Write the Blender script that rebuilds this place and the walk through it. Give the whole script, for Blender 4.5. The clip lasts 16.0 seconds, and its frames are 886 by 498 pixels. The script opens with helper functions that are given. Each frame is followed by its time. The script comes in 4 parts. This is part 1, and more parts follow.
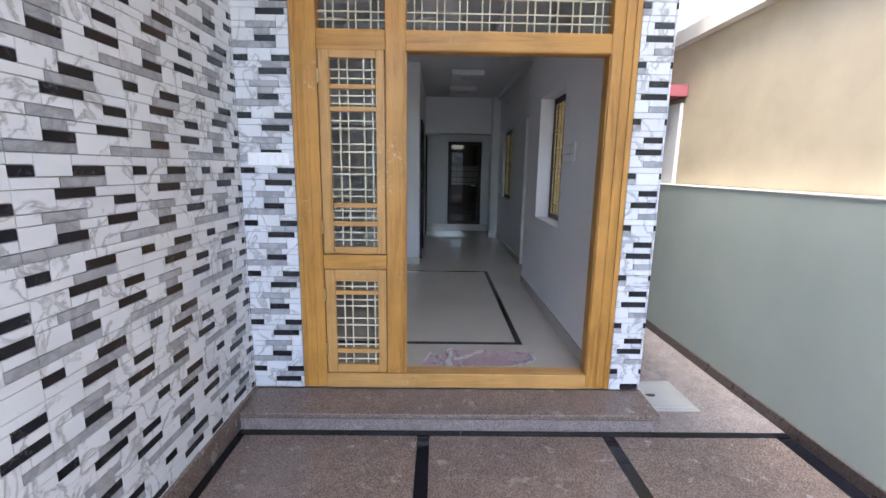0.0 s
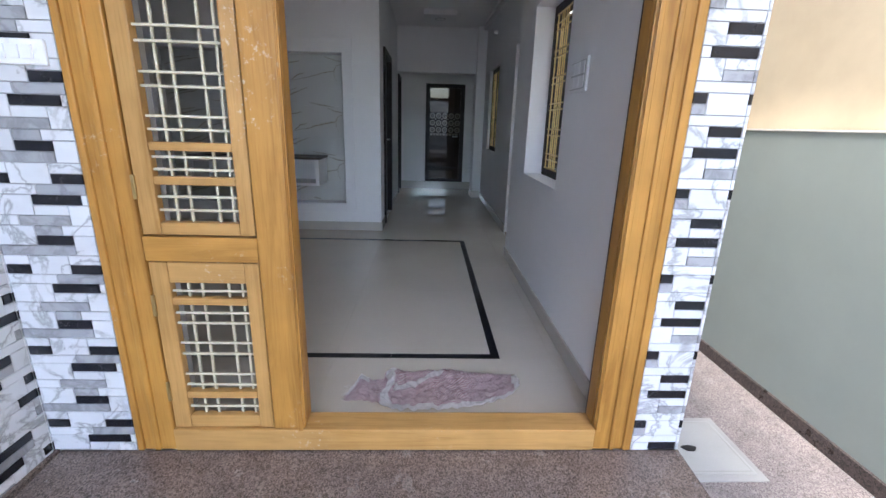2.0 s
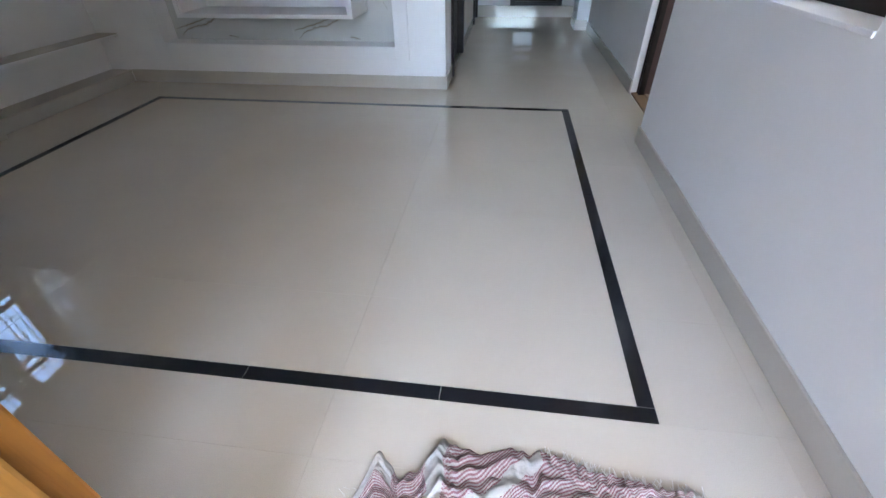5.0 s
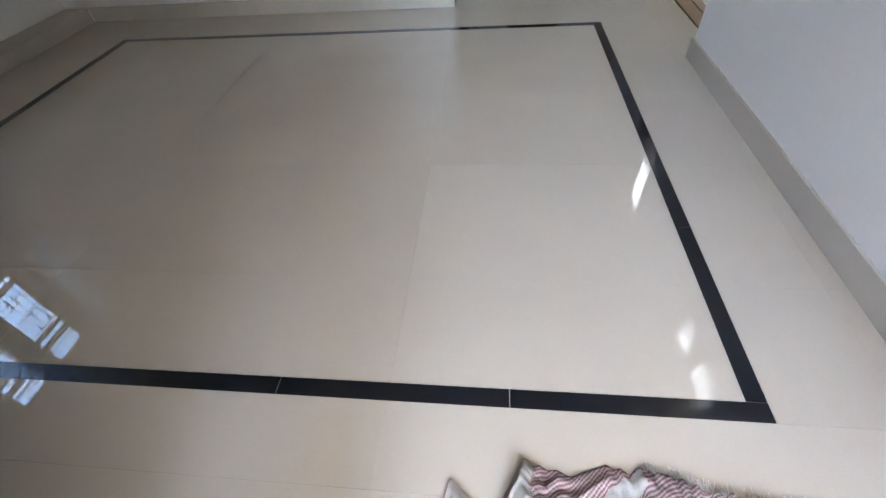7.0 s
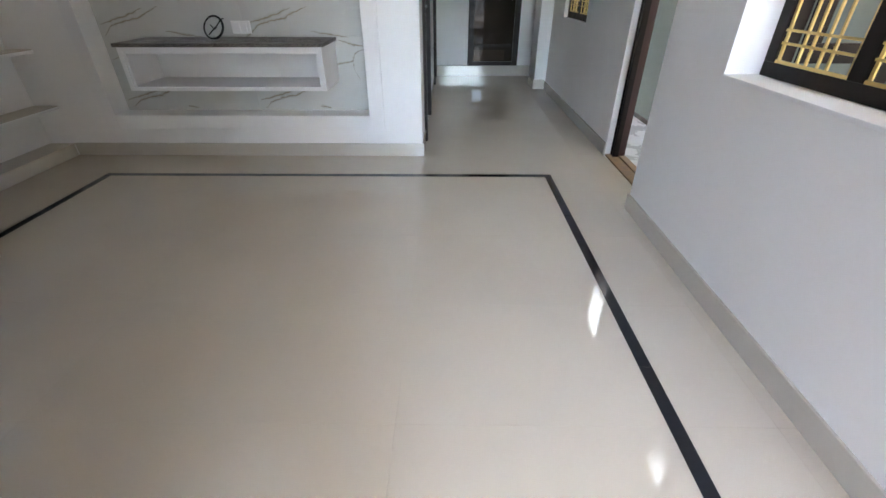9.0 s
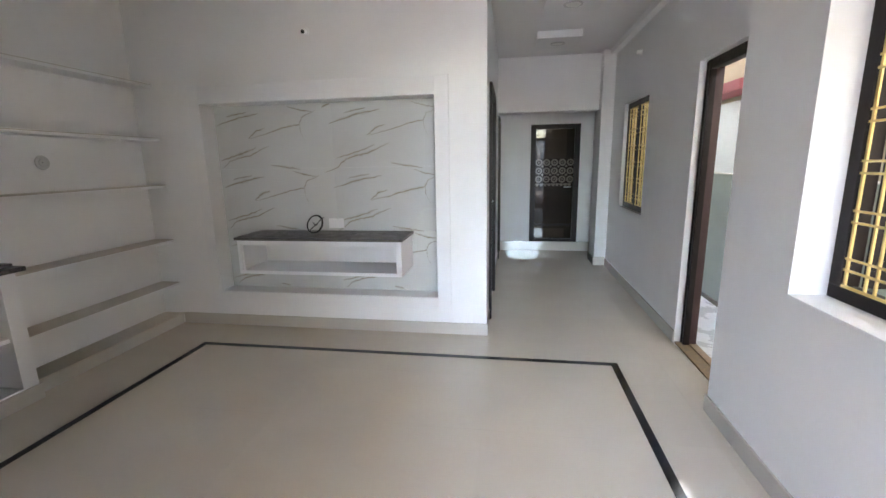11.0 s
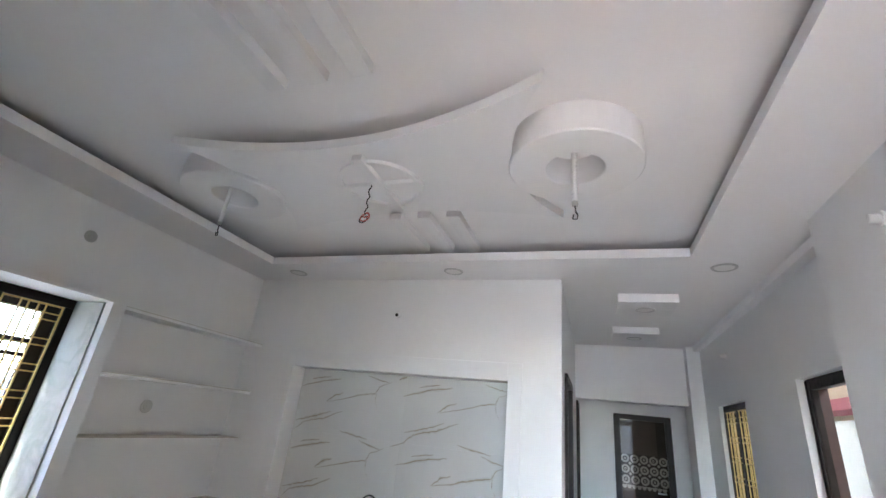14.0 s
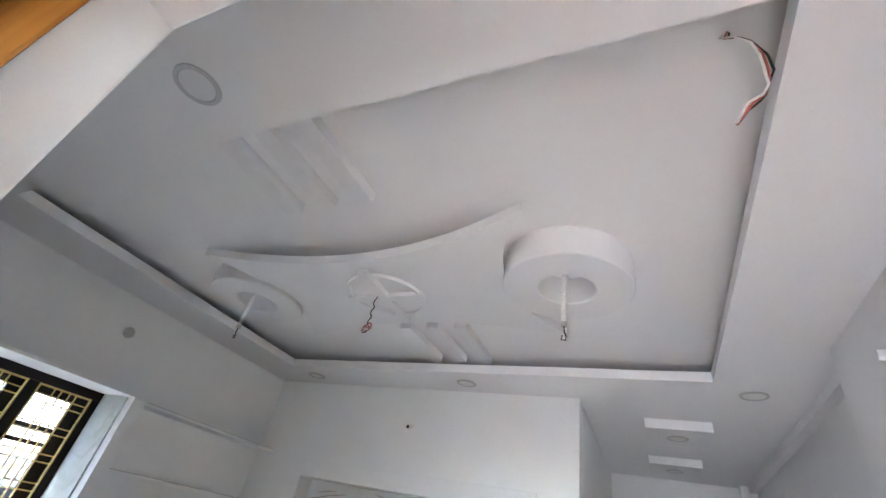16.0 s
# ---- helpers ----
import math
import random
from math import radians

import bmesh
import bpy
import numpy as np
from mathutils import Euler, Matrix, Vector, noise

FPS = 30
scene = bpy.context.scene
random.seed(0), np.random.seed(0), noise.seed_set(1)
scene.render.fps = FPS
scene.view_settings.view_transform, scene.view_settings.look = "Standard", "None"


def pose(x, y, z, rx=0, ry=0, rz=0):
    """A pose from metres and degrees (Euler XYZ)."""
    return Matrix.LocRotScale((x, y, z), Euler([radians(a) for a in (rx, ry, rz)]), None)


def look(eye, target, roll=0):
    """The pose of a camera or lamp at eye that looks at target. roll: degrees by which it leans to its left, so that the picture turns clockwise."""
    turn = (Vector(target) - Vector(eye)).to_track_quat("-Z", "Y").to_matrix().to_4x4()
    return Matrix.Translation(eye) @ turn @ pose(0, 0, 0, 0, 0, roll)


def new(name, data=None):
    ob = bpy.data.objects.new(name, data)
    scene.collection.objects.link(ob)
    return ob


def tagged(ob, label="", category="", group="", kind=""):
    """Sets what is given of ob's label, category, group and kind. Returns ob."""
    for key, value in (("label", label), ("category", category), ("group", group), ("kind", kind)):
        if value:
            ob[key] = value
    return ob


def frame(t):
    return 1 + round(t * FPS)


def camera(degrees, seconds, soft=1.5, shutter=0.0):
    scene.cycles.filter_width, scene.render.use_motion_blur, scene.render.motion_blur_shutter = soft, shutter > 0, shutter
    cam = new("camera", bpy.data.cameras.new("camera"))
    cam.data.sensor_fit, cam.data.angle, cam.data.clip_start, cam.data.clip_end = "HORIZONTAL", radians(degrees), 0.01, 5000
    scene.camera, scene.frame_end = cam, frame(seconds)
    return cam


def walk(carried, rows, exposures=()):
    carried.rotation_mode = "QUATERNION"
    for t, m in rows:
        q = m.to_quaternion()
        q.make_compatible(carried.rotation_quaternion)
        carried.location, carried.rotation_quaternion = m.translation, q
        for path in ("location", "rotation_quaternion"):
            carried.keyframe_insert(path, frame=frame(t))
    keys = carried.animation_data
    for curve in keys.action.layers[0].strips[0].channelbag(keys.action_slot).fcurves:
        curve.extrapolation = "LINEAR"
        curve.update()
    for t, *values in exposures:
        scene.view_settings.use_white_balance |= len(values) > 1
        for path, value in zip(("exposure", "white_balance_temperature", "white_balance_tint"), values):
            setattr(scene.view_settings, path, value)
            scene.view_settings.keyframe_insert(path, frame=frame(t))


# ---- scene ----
cam = camera(91.7, 16.0)
PATH = [
    (0, (1.431, 0.917, 1.374), (1.459, 2.883, 1.009), 0.9),
    (0.5, (1.528, 1.085, 1.326), (1.563, 3.05, 0.957), 1.1),
    (1, (1.646, 1.366, 1.278), (1.672, 3.31, 0.806), 2.4),
    (1.5, (1.653, 1.687, 1.276), (1.689, 3.618, 0.754), 1.7),
    (2, (1.702, 2.038, 1.247), (1.782, 3.957, 0.69), 1.7),
    (2.5, (1.732, 2.348, 1.233), (1.712, 4.253, 0.622), 2.3),
    (3, (1.703, 2.702, 1.222), (1.725, 4.528, 0.406), 2.6),
    (3.5, (1.705, 2.991, 1.169), (1.695, 4.81, 0.337), 2.8),
    (4, (1.689, 3.236, 1.129), (1.452, 4.881, 0.018), -0.4),
    (4.2, (1.712, 3.317, 1.115), (1.458, 4.919, -0.056), -0.9),
    (6.3, (1.468, 3.558, 1.041), (1.301, 5.124, -0.192), -0.7),
    (6.5, (1.464, 3.627, 1.016), (1.267, 5.102, -0.32), -1.7),
    (7, (1.465, 3.707, 1.04), (1.246, 5.071, -0.406), -5.5),
    (7.5, (1.419, 3.69, 1.055), (1.238, 5.049, -0.401), -5.1),
    (8, (1.378, 3.674, 1.078), (1.332, 5.082, -0.342), -1.1),
    (8.5, (1.377, 3.699, 1.157), (1.376, 5.318, -0.018), 0.3),
    (9, (1.376, 3.686, 1.196), (1.353, 5.388, 0.147), -0.1),
    (9.5, (1.37, 3.657, 1.234), (1.209, 5.386, 0.242), -1.4),
    (10, (1.371, 3.652, 1.314), (1.144, 5.479, 0.531), -1.6),
    (10.2, (1.372, 3.657, 1.355), (1.124, 5.525, 0.684), -1.5),
    (12.3, (1.318, 3.637, 1.483), (0.954, 5.596, 1.317), -0.1),
    (12.5, (1.326, 3.628, 1.497), (0.951, 5.591, 1.405), 0.1),
    (13, (1.346, 3.614, 1.552), (0.931, 5.557, 1.785), 0.7),
    (13.5, (1.379, 3.592, 1.585), (0.826, 5.43, 2.147), 5.5),
    (14, (1.392, 3.595, 1.608), (0.747, 5.337, 2.349), 6.3),
    (14.5, (1.51, 3.57, 1.622), (0.696, 5.176, 2.494), 9.3),
    (15, (1.584, 3.554, 1.64), (0.709, 5.039, 2.656), 10.3),
    (15.5, (1.627, 3.556, 1.65), (0.755, 4.989, 2.74), 11.8),
    (16, (1.65, 3.575, 1.658), (0.84, 5.019, 2.779), 12.5),
]
walk(cam, [(t, look(eye, target, roll)) for t, eye, target, roll in PATH],
     exposures=[(0.0, 3.67, 6300, 11), (0.6, 3.74, 6350, 11), (1.1, 3.79, 6380, 11), (1.5, 3.96, 6400, 11), (2.5, 3.98, 6200, 11), (3.2, 4.54, 6070, 11), (4.0, 5.03, 6180, 9), (6.3, 5.17, 6690, 9), (8.5, 5.25, 7000, 9), (10.0, 5.64, 7220, 10), (12.3, 5.73, 6850, 11), (13.6, 5.85, 6660, 9), (16.0, 5.88, 6510, 8)])

# ---- world and light ----
world = bpy.data.worlds.new("sky")
scene.world = world
world.use_nodes = True
wn = world.node_tree
sky = wn.nodes.new("ShaderNodeTexSky")
sky.sky_type = "NISHITA"
sky.sun_disc = False
sky.sun_elevation, sky.sun_rotation = radians(62), radians(200)
sky.air_density, sky.dust_density = 1.0, 1.5
wn.nodes["Background"].inputs[1].default_value = 0.15
wn.links.new(sky.outputs[0], wn.nodes["Background"].inputs[0])
sun = new("sun", bpy.data.lights.new("sun", "SUN"))
sun.data.energy, sun.data.angle, sun.data.color = 1.0, radians(20), (1.0, 0.95, 0.88)
sun.matrix_world = look((0, 0, 20), (-math.sin(radians(200)) * 10.6, -math.cos(radians(200)) * 10.6, 0))


# ---- materials ----
def nodes_of(name, rough=0.5, metal=0.0, ior=1.45, coat=0.0):
    m = bpy.data.materials.new(name)
    m.use_nodes = True
    nt = m.node_tree
    b = nt.nodes["Principled BSDF"]
    b.inputs["Roughness"].default_value = rough
    b.inputs["Metallic"].default_value = metal
    b.inputs["IOR"].default_value = ior
    b.inputs["Coat Weight"].default_value = coat
    return m, nt, b


def place_node(nt, scale=(1, 1, 1)):
    g = nt.nodes.new("ShaderNodeNewGeometry")
    mp = nt.nodes.new("ShaderNodeMapping")
    mp.inputs["Scale"].default_value = scale
    nt.links.new(g.outputs["Position"], mp.inputs[0])
    return mp.outputs[0]


def noise_node(nt, co, scale, detail=4.0, rough=0.5, distort=0.0):
    n = nt.nodes.new("ShaderNodeTexNoise")
    n.inputs["Scale"].default_value = scale
    n.inputs["Detail"].default_value = detail
    n.inputs["Roughness"].default_value = rough
    n.inputs["Distortion"].default_value = distort
    nt.links.new(co, n.inputs["Vector"])
    return n


def ramp_node(nt, fac, stops):
    r = nt.nodes.new("ShaderNodeValToRGB")
    el = r.color_ramp.elements
    while len(el) < len(stops):
        el.new(0.5)
    for e, (p, c) in zip(el, stops):
        e.position, e.color = p, (*c, 1)
    nt.links.new(fac, r.inputs[0])
    return r


def bump_node(nt, b, height, strength, dist=0.002):
    n = nt.nodes.new("ShaderNodeBump")
    n.inputs["Strength"].default_value = strength
    n.inputs["Distance"].default_value = dist
    nt.links.new(height, n.inputs["Height"])
    nt.links.new(n.outputs[0], b.inputs["Normal"])


def mix_node(nt, fac, a, b2, mode="MIX"):
    m = nt.nodes.new("ShaderNodeMix")
    m.data_type, m.blend_type = "RGBA", mode
    for sock, v in ((m.inputs[0], fac), (m.inputs[6], a), (m.inputs[7], b2)):
        if isinstance(v, (int, float)):
            sock.default_value = v
        elif isinstance(v, tuple):
            sock.default_value = (*v, 1)
        else:
            nt.links.new(v, sock)
    return m.outputs[2]


def paint(name, col, dirt, rough=0.6, grain=0.15, ior=1.45):
    """Rolled wall paint: faint patches, fine roller grain."""
    m, nt, b = nodes_of(name, rough, ior=ior)
    co = place_node(nt)
    big = noise_node(nt, co, 1.7, 5, 0.6)
    r = ramp_node(nt, big.outputs[0], [(0.3, dirt), (0.65, col)])
    nt.links.new(r.outputs[0], b.inputs["Base Color"])
    fine = noise_node(nt, co, 260, 3)
    bump_node(nt, b, fine.outputs[0], grain, 0.001)
    return m


WHITE = paint("white_wall_paint", (0.85, 0.85, 0.855), (0.815, 0.815, 0.82))
CEIL = paint("ceiling_paint", (0.86, 0.855, 0.865), (0.84, 0.835, 0.845), 0.7)
GREEN = paint("grey_green_paint", (0.305, 0.337, 0.302), (0.272, 0.303, 0.272), 0.7, 0.25)
CREAM = paint("cream_paint", (0.47, 0.395, 0.28), (0.385, 0.32, 0.225), 0.8, 0.3)
PALE = paint("pale_plaster", (0.66, 0.63, 0.57), (0.56, 0.53, 0.475), 0.8, 0.3)
PINK = paint("red_paint", (0.34, 0.095, 0.11), (0.27, 0.075, 0.085), 0.7)
ORANGE = paint("orange_wall_paint", (0.36, 0.17, 0.08), (0.30, 0.14, 0.065), 0.8)
GYP = paint("white_gypsum", (0.84, 0.84, 0.85), (0.80, 0.80, 0.81), 0.6, 0.08)
CONC = paint("pale_concrete", (0.38, 0.37, 0.35), (0.30, 0.29, 0.275), 0.9, 0.6)
SOIL = paint("street_ground", (0.34, 0.33, 0.31), (0.26, 0.25, 0.235), 0.95, 0.8)


def vitrified(name, col, dark, rough=0.06, ior=1.5):
    """Polished vitrified tile with tiny salt-and-pepper grain; each tile a touch different."""
    m, nt, b = nodes_of(name, rough, ior=ior)
    co = place_node(nt)
    big = noise_node(nt, co, 2.2, 4)
    fine = noise_node(nt, co, 420, 2)
    r = ramp_node(nt, big.outputs[0], [(0.3, dark), (0.7, col)])
    f = ramp_node(nt, fine.outputs[0], [(0.35, (0.93, 0.93, 0.93)), (0.6, (1, 1, 1))])
    c = mix_node(nt, 1.0, r.outputs[0], f.outputs[0], "MULTIPLY")
    info = nt.nodes.new("ShaderNodeObjectInfo")
    v = ramp_node(nt, info.outputs["Random"], [(0.0, (0.975, 0.975, 0.97)), (1.0, (1, 1, 1))])
    c = mix_node(nt, 1.0, c, v.outputs[0], "MULTIPLY")
    nt.links.new(c, b.inputs["Base Color"])
    smear = noise_node(nt, co, 5, 5, 0.65)
    rr = ramp_node(nt, smear.outputs[0], [(0.35, (rough * 0.8,) * 3), (0.75, (rough * 1.8,) * 3)])
    nt.links.new(rr.outputs[0], b.inputs["Roughness"])
    wave = noise_node(nt, co, 6, 2)
    bump_node(nt, b, wave.outputs[0], 0.0006, 0.01)
    return m


FLOOR = vitrified("ivory_polished_tile", (0.585, 0.52, 0.43), (0.555, 0.49, 0.405), 0.004, 1.65)
SKIRT = paint("ivory_skirting_tile", (0.56, 0.53, 0.475), (0.53, 0.50, 0.445), 0.08, 0.01, 1.55)
TAN = paint("tan_shelf_tile", (0.50, 0.455, 0.385), (0.45, 0.41, 0.34), 0.3, 0.03, 1.5)
PALETILE = vitrified("white_passage_tile", (0.60, 0.60, 0.60), (0.55, 0.55, 0.55), 0.25)
OUTTILE = vitrified("pale_outdoor_tile", (0.40, 0.395, 0.37), (0.34, 0.33, 0.31), 0.4)


def granite(name, cols, rough=0.12, scale=170.0):
    m, nt, b = nodes_of(name, rough, ior=1.5)
    co = place_node(nt)
    vo = nt.nodes.new("ShaderNodeTexVoronoi")
    vo.inputs["Scale"].default_value = scale
    nt.links.new(co, vo.inputs["Vector"])
    r = ramp_node(nt, vo.outputs["Color"], [(0.0, cols[0]), (0.35, cols[1]), (0.65, cols[2]), (1.0, cols[3])])
    r.color_ramp.interpolation = "CONSTANT"
    big = noise_node(nt, co, 9, 5, 0.7)
    br = ramp_node(nt, big.outputs[0], [(0.3, (0.75, 0.72, 0.72)), (0.7, (1.1, 1.05, 1.0))])
    c = mix_node(nt, 1.0, r.outputs[0], br.outputs[0], "MULTIPLY")
    nt.links.new(c, b.inputs["Base Color"])
    sm = noise_node(nt, co, 7, 6, 0.7)
    rr = ramp_node(nt, sm.outputs[0], [(0.3, (rough,) * 3), (0.8, (rough * 3,) * 3)])
    nt.links.new(rr.outputs[0], b.inputs["Roughness"])
    return m


BROWN_GR = granite("brown_speckled_granite", [(0.088, 0.070, 0.062), (0.162, 0.127, 0.112), (0.225, 0.182, 0.162), (0.315, 0.275, 0.248)], 0.12, 230.0)
STEP_GR = granite("grey_brown_granite_edge", [(0.130, 0.112, 0.110), (0.225, 0.198, 0.190), (0.295, 0.265, 0.254), (0.39, 0.36, 0.345)], 0.3, 230.0)
DARK_GR = granite("dark_granite_skirting", [(0.03, 0.025, 0.025), (0.07, 0.055, 0.05), (0.10, 0.08, 0.075), (0.15, 0.12, 0.11)], 0.2)
BLACK_GR = granite("black_granite", [(0.006, 0.007, 0.011), (0.007, 0.008, 0.012), (0.008, 0.009, 0.014), (0.012, 0.013, 0.018)], 0.08)
SLAB_GR = granite("grey_granite_slab", [(0.05, 0.045, 0.045), (0.11, 0.10, 0.10), (0.15, 0.14, 0.135), (0.22, 0.20, 0.2)], 0.2)


def teak(name, along, light=(0.435, 0.222, 0.050), dark=(0.30, 0.138, 0.026)):
    """Varnished teak with the grain along one axis, darker pores and knots."""
    m, nt, b = nodes_of(name, 0.42, ior=1.4)
    sc = [22.0, 22.0, 22.0]
    sc["xyz".index(along)] = 1.6
    co = place_node(nt, tuple(sc))
    n1 = noise_node(nt, co, 1.0, 8, 0.6, 0.8)
    r = ramp_node(nt, n1.outputs[0], [(0.30, dark), (0.48, light), (0.72, tuple(v * 1.12 for v in light))])
    sc2 = [160.0] * 3
    sc2["xyz".index(along)] = 6.0
    co2 = place_node(nt, tuple(sc2))
    n2 = noise_node(nt, co2, 1.0, 4, 0.6)
    p = ramp_node(nt, n2.outputs[0], [(0.32, (0.86, 0.82, 0.77)), (0.5, (1, 1, 1))])
    c = mix_node(nt, 0.8, r.outputs[0], p.outputs[0], "MULTIPLY")
    co3 = place_node(nt)
    n3 = noise_node(nt, co3, 5.0, 3, 0.5)
    w = ramp_node(nt, n3.outputs[0], [(0.3, (0.8, 0.76, 0.72)), (0.6, (1.05, 1.02, 1.0))])
    c = mix_node(nt, 0.7, c, w.outputs[0], "MULTIPLY")
    # clusters of ragged plaster specks and rubbed patches
    n4 = noise_node(nt, co3, 3.1, 2, 0.5)
    where = ramp_node(nt, n4.outputs[0], [(0.60, (0, 0, 0)), (0.72, (1, 1, 1))])
    n5 = noise_node(nt, co3, 46.0, 9, 0.72)
    speck = ramp_node(nt, n5.outputs[0], [(0.575, (0, 0, 0)), (0.64, (0.6, 0.6, 0.6))])
    c = mix_node(nt, mix_node(nt, 1.0, where.outputs[0], speck.outputs[0], "MULTIPLY"), c, (0.66, 0.60, 0.50))
    nt.links.new(c, b.inputs["Base Color"])
    bump_node(nt, b, n2.outputs[0], 0.12, 0.001)
    return m


TEAK_Z, TEAK_X = teak("teak_upright", "z"), teak("teak_level", "x")
# darker teak copies: the shade on the rebates is put into the colour
SHADETEAK_Z = teak("shaded_teak_upright", "z", (0.345, 0.150, 0.028), (0.225, 0.088, 0.014))
SHADETEAK_X = teak("shaded_teak_level", "x", (0.345, 0.150, 0.028), (0.225, 0.088, 0.014))
PALETEAK_Z = teak("pale_teak_upright", "z", (0.455, 0.262, 0.090), (0.335, 0.178, 0.048))
PALETEAK_X = teak("pale_teak_level", "x", (0.455, 0.262, 0.090), (0.335, 0.178, 0.048))


def gloss(name, col, rough=0.3, metal=0.0, vary=0.12, ior=1.45, scale=30.0):
    m, nt, b = nodes_of(name, rough, metal, ior)
    co = place_node(nt)
    n = noise_node(nt, co, scale, 4, 0.6)
    r = ramp_node(nt, n.outputs[0], [(0.3, tuple(v * (1 - vary) for v in col)), (0.7, col)])
    nt.links.new(r.outputs[0], b.inputs["Base Color"])
    rr = ramp_node(nt, n.outputs[0], [(0.3, (rough * 0.8,) * 3), (0.7, (min(1, rough * 1.35),) * 3)])
    nt.links.new(rr.outputs[0], b.inputs["Roughness"])
    return m


DARKWOOD = gloss("dark_brown_frame_paint", (0.016, 0.010, 0.009), 0.4, vary=0.3, ior=1.3)
REDWOOD = gloss("dark_red_brown_wood", (0.050, 0.023, 0.019), 0.35, vary=0.2, ior=1.4, scale=8.0)
GRILLE = gloss("cream_grille_paint", (0.56, 0.51, 0.37), 0.35)
GOLD = gloss("gold_grille_paint", (0.78, 0.58, 0.22), 0.35)
PLASTIC = gloss("white_plastic", (0.85, 0.85, 0.85), 0.3, vary=0.05)
LIGHTGREY = gloss("grey_plastic", (0.55, 0.55, 0.54), 0.4, vary=0.1)
BLACK = gloss("black_rubber", (0.015, 0.015, 0.015), 0.5)
RED = gloss("red_wire", (0.55, 0.12, 0.10), 0.4)
COPPER = gloss("copper_wire", (0.6, 0.3, 0.2), 0.3, 1.0)
BRASS = gloss("dull_brass", (0.42, 0.30, 0.13), 0.4, 0.8)
STEEL = gloss("brushed_steel", (0.6, 0.6, 0.6), 0.3, 1.0)
RIM = gloss("lamp_rim", (0.56, 0.56, 0.56), 0.4, vary=0.06)
DIFFUSER = gloss("lamp_diffuser", (0.78, 0.78, 0.77), 0.5, vary=0.04)


def marble_print(name, base, vein, rough, scale, density, amount=1.0, lo=0.42, hi=0.6):
    """Printed glazed tile with thin wandering veins."""
    m, nt, b = nodes_of(name, rough, ior=1.5)
    co = place_node(nt)
    n = noise_node(nt, co, scale, 6, 0.55, 0.6)
    sub = nt.nodes.new("ShaderNodeMath")
    sub.operation = "SUBTRACT"
    sub.inputs[1].default_value = 0.5
    nt.links.new(n.outputs[0], sub.inputs[0])
    ab = nt.nodes.new("ShaderNodeMath")
    ab.operation = "ABSOLUTE"
    nt.links.new(sub.outputs[0], ab.inputs[0])
    r = ramp_node(nt, ab.outputs[0], [(0.0, (amount,) * 3), (density, (0, 0, 0))])
    big = noise_node(nt, co, scale * 0.6, 3)
    cut = ramp_node(nt, big.outputs[0], [(lo, (0, 0, 0)), (hi, (1, 1, 1))])
    f = mix_node(nt, 1.0, r.outputs[0], cut.outputs[0], "MULTIPLY")
    cl = noise_node(nt, co, scale * 1.5, 5)
    bs = ramp_node(nt, cl.outputs[0], [(0.3, tuple(v * 0.92 for v in base)), (0.65, base)])
    info = nt.nodes.new("ShaderNodeObjectInfo")
    v = ramp_node(nt, info.outputs["Random"], [(0.0, (0.93, 0.93, 0.94)), (1.0, (1, 1, 1))])
    bc = mix_node(nt, 1.0, bs.outputs[0], v.outputs[0], "MULTIPLY")
    c = mix_node(nt, f, bc, vein)
    nt.links.new(c, b.inputs["Base Color"])
    return m


BR_WHITE = marble_print("white_marble_print", (0.68, 0.69, 0.71), (0.26, 0.26, 0.265), 0.25, 5.5, 0.034, 0.8, 0.34, 0.48)
BR_GREY = marble_print("grey_marble_print", (0.38, 0.385, 0.40), (0.24, 0.24, 0.25), 0.25, 10.0, 0.09, 0.9, 0.2, 0.4)
BR_BLACK = marble_print("black_marble_print", (0.011, 0.012, 0.018), (0.34, 0.33, 0.32), 0.25, 14.0, 0.006, 0.7, 0.5, 0.64)
GROUT = gloss("grey_grout", (0.36, 0.36, 0.37), 0.8)
TV_TILE = marble_print("pale_grey_marble_tile", (0.665, 0.675, 0.66), (0.635, 0.645, 0.63), 0.02, 1.2, 0.02)
REVEAL = marble_print("grey_green_marble_lining", (0.60, 0.63, 0.61), (0.42, 0.46, 0.44), 0.15, 5.0, 0.10, 0.8, 0.3, 0.5)
VEIN = gloss("brown_marble_vein", (0.43, 0.395, 0.325), 0.08, vary=0.3, ior=1.5)
VEIN_PALE = gloss("pale_marble_vein", (0.585, 0.59, 0.565), 0.05, vary=0.10, ior=1.5)


GLASS, nt_, b_ = nodes_of("tinted_glass", 0.0, ior=1.1)
b_.inputs["Base Color"].default_value = (0.36, 0.40, 0.44, 1)
b_.inputs["Transmission Weight"].default_value = 1.0


# ---- building helpers ----
def finish(name, bm, mats, parent=None, smooth=False):
    me = bpy.data.meshes.new(name)
    bm.normal_update()
    bm.to_mesh(me)
    bm.free()
    for m in mats if isinstance(mats, (list, tuple)) else [mats]:
        me.materials.append(m)
    if smooth:
        for p in me.polygons:
            p.use_smooth = True
    ob = new(name, me)
    if parent:
        ob.parent = parent
    return ob


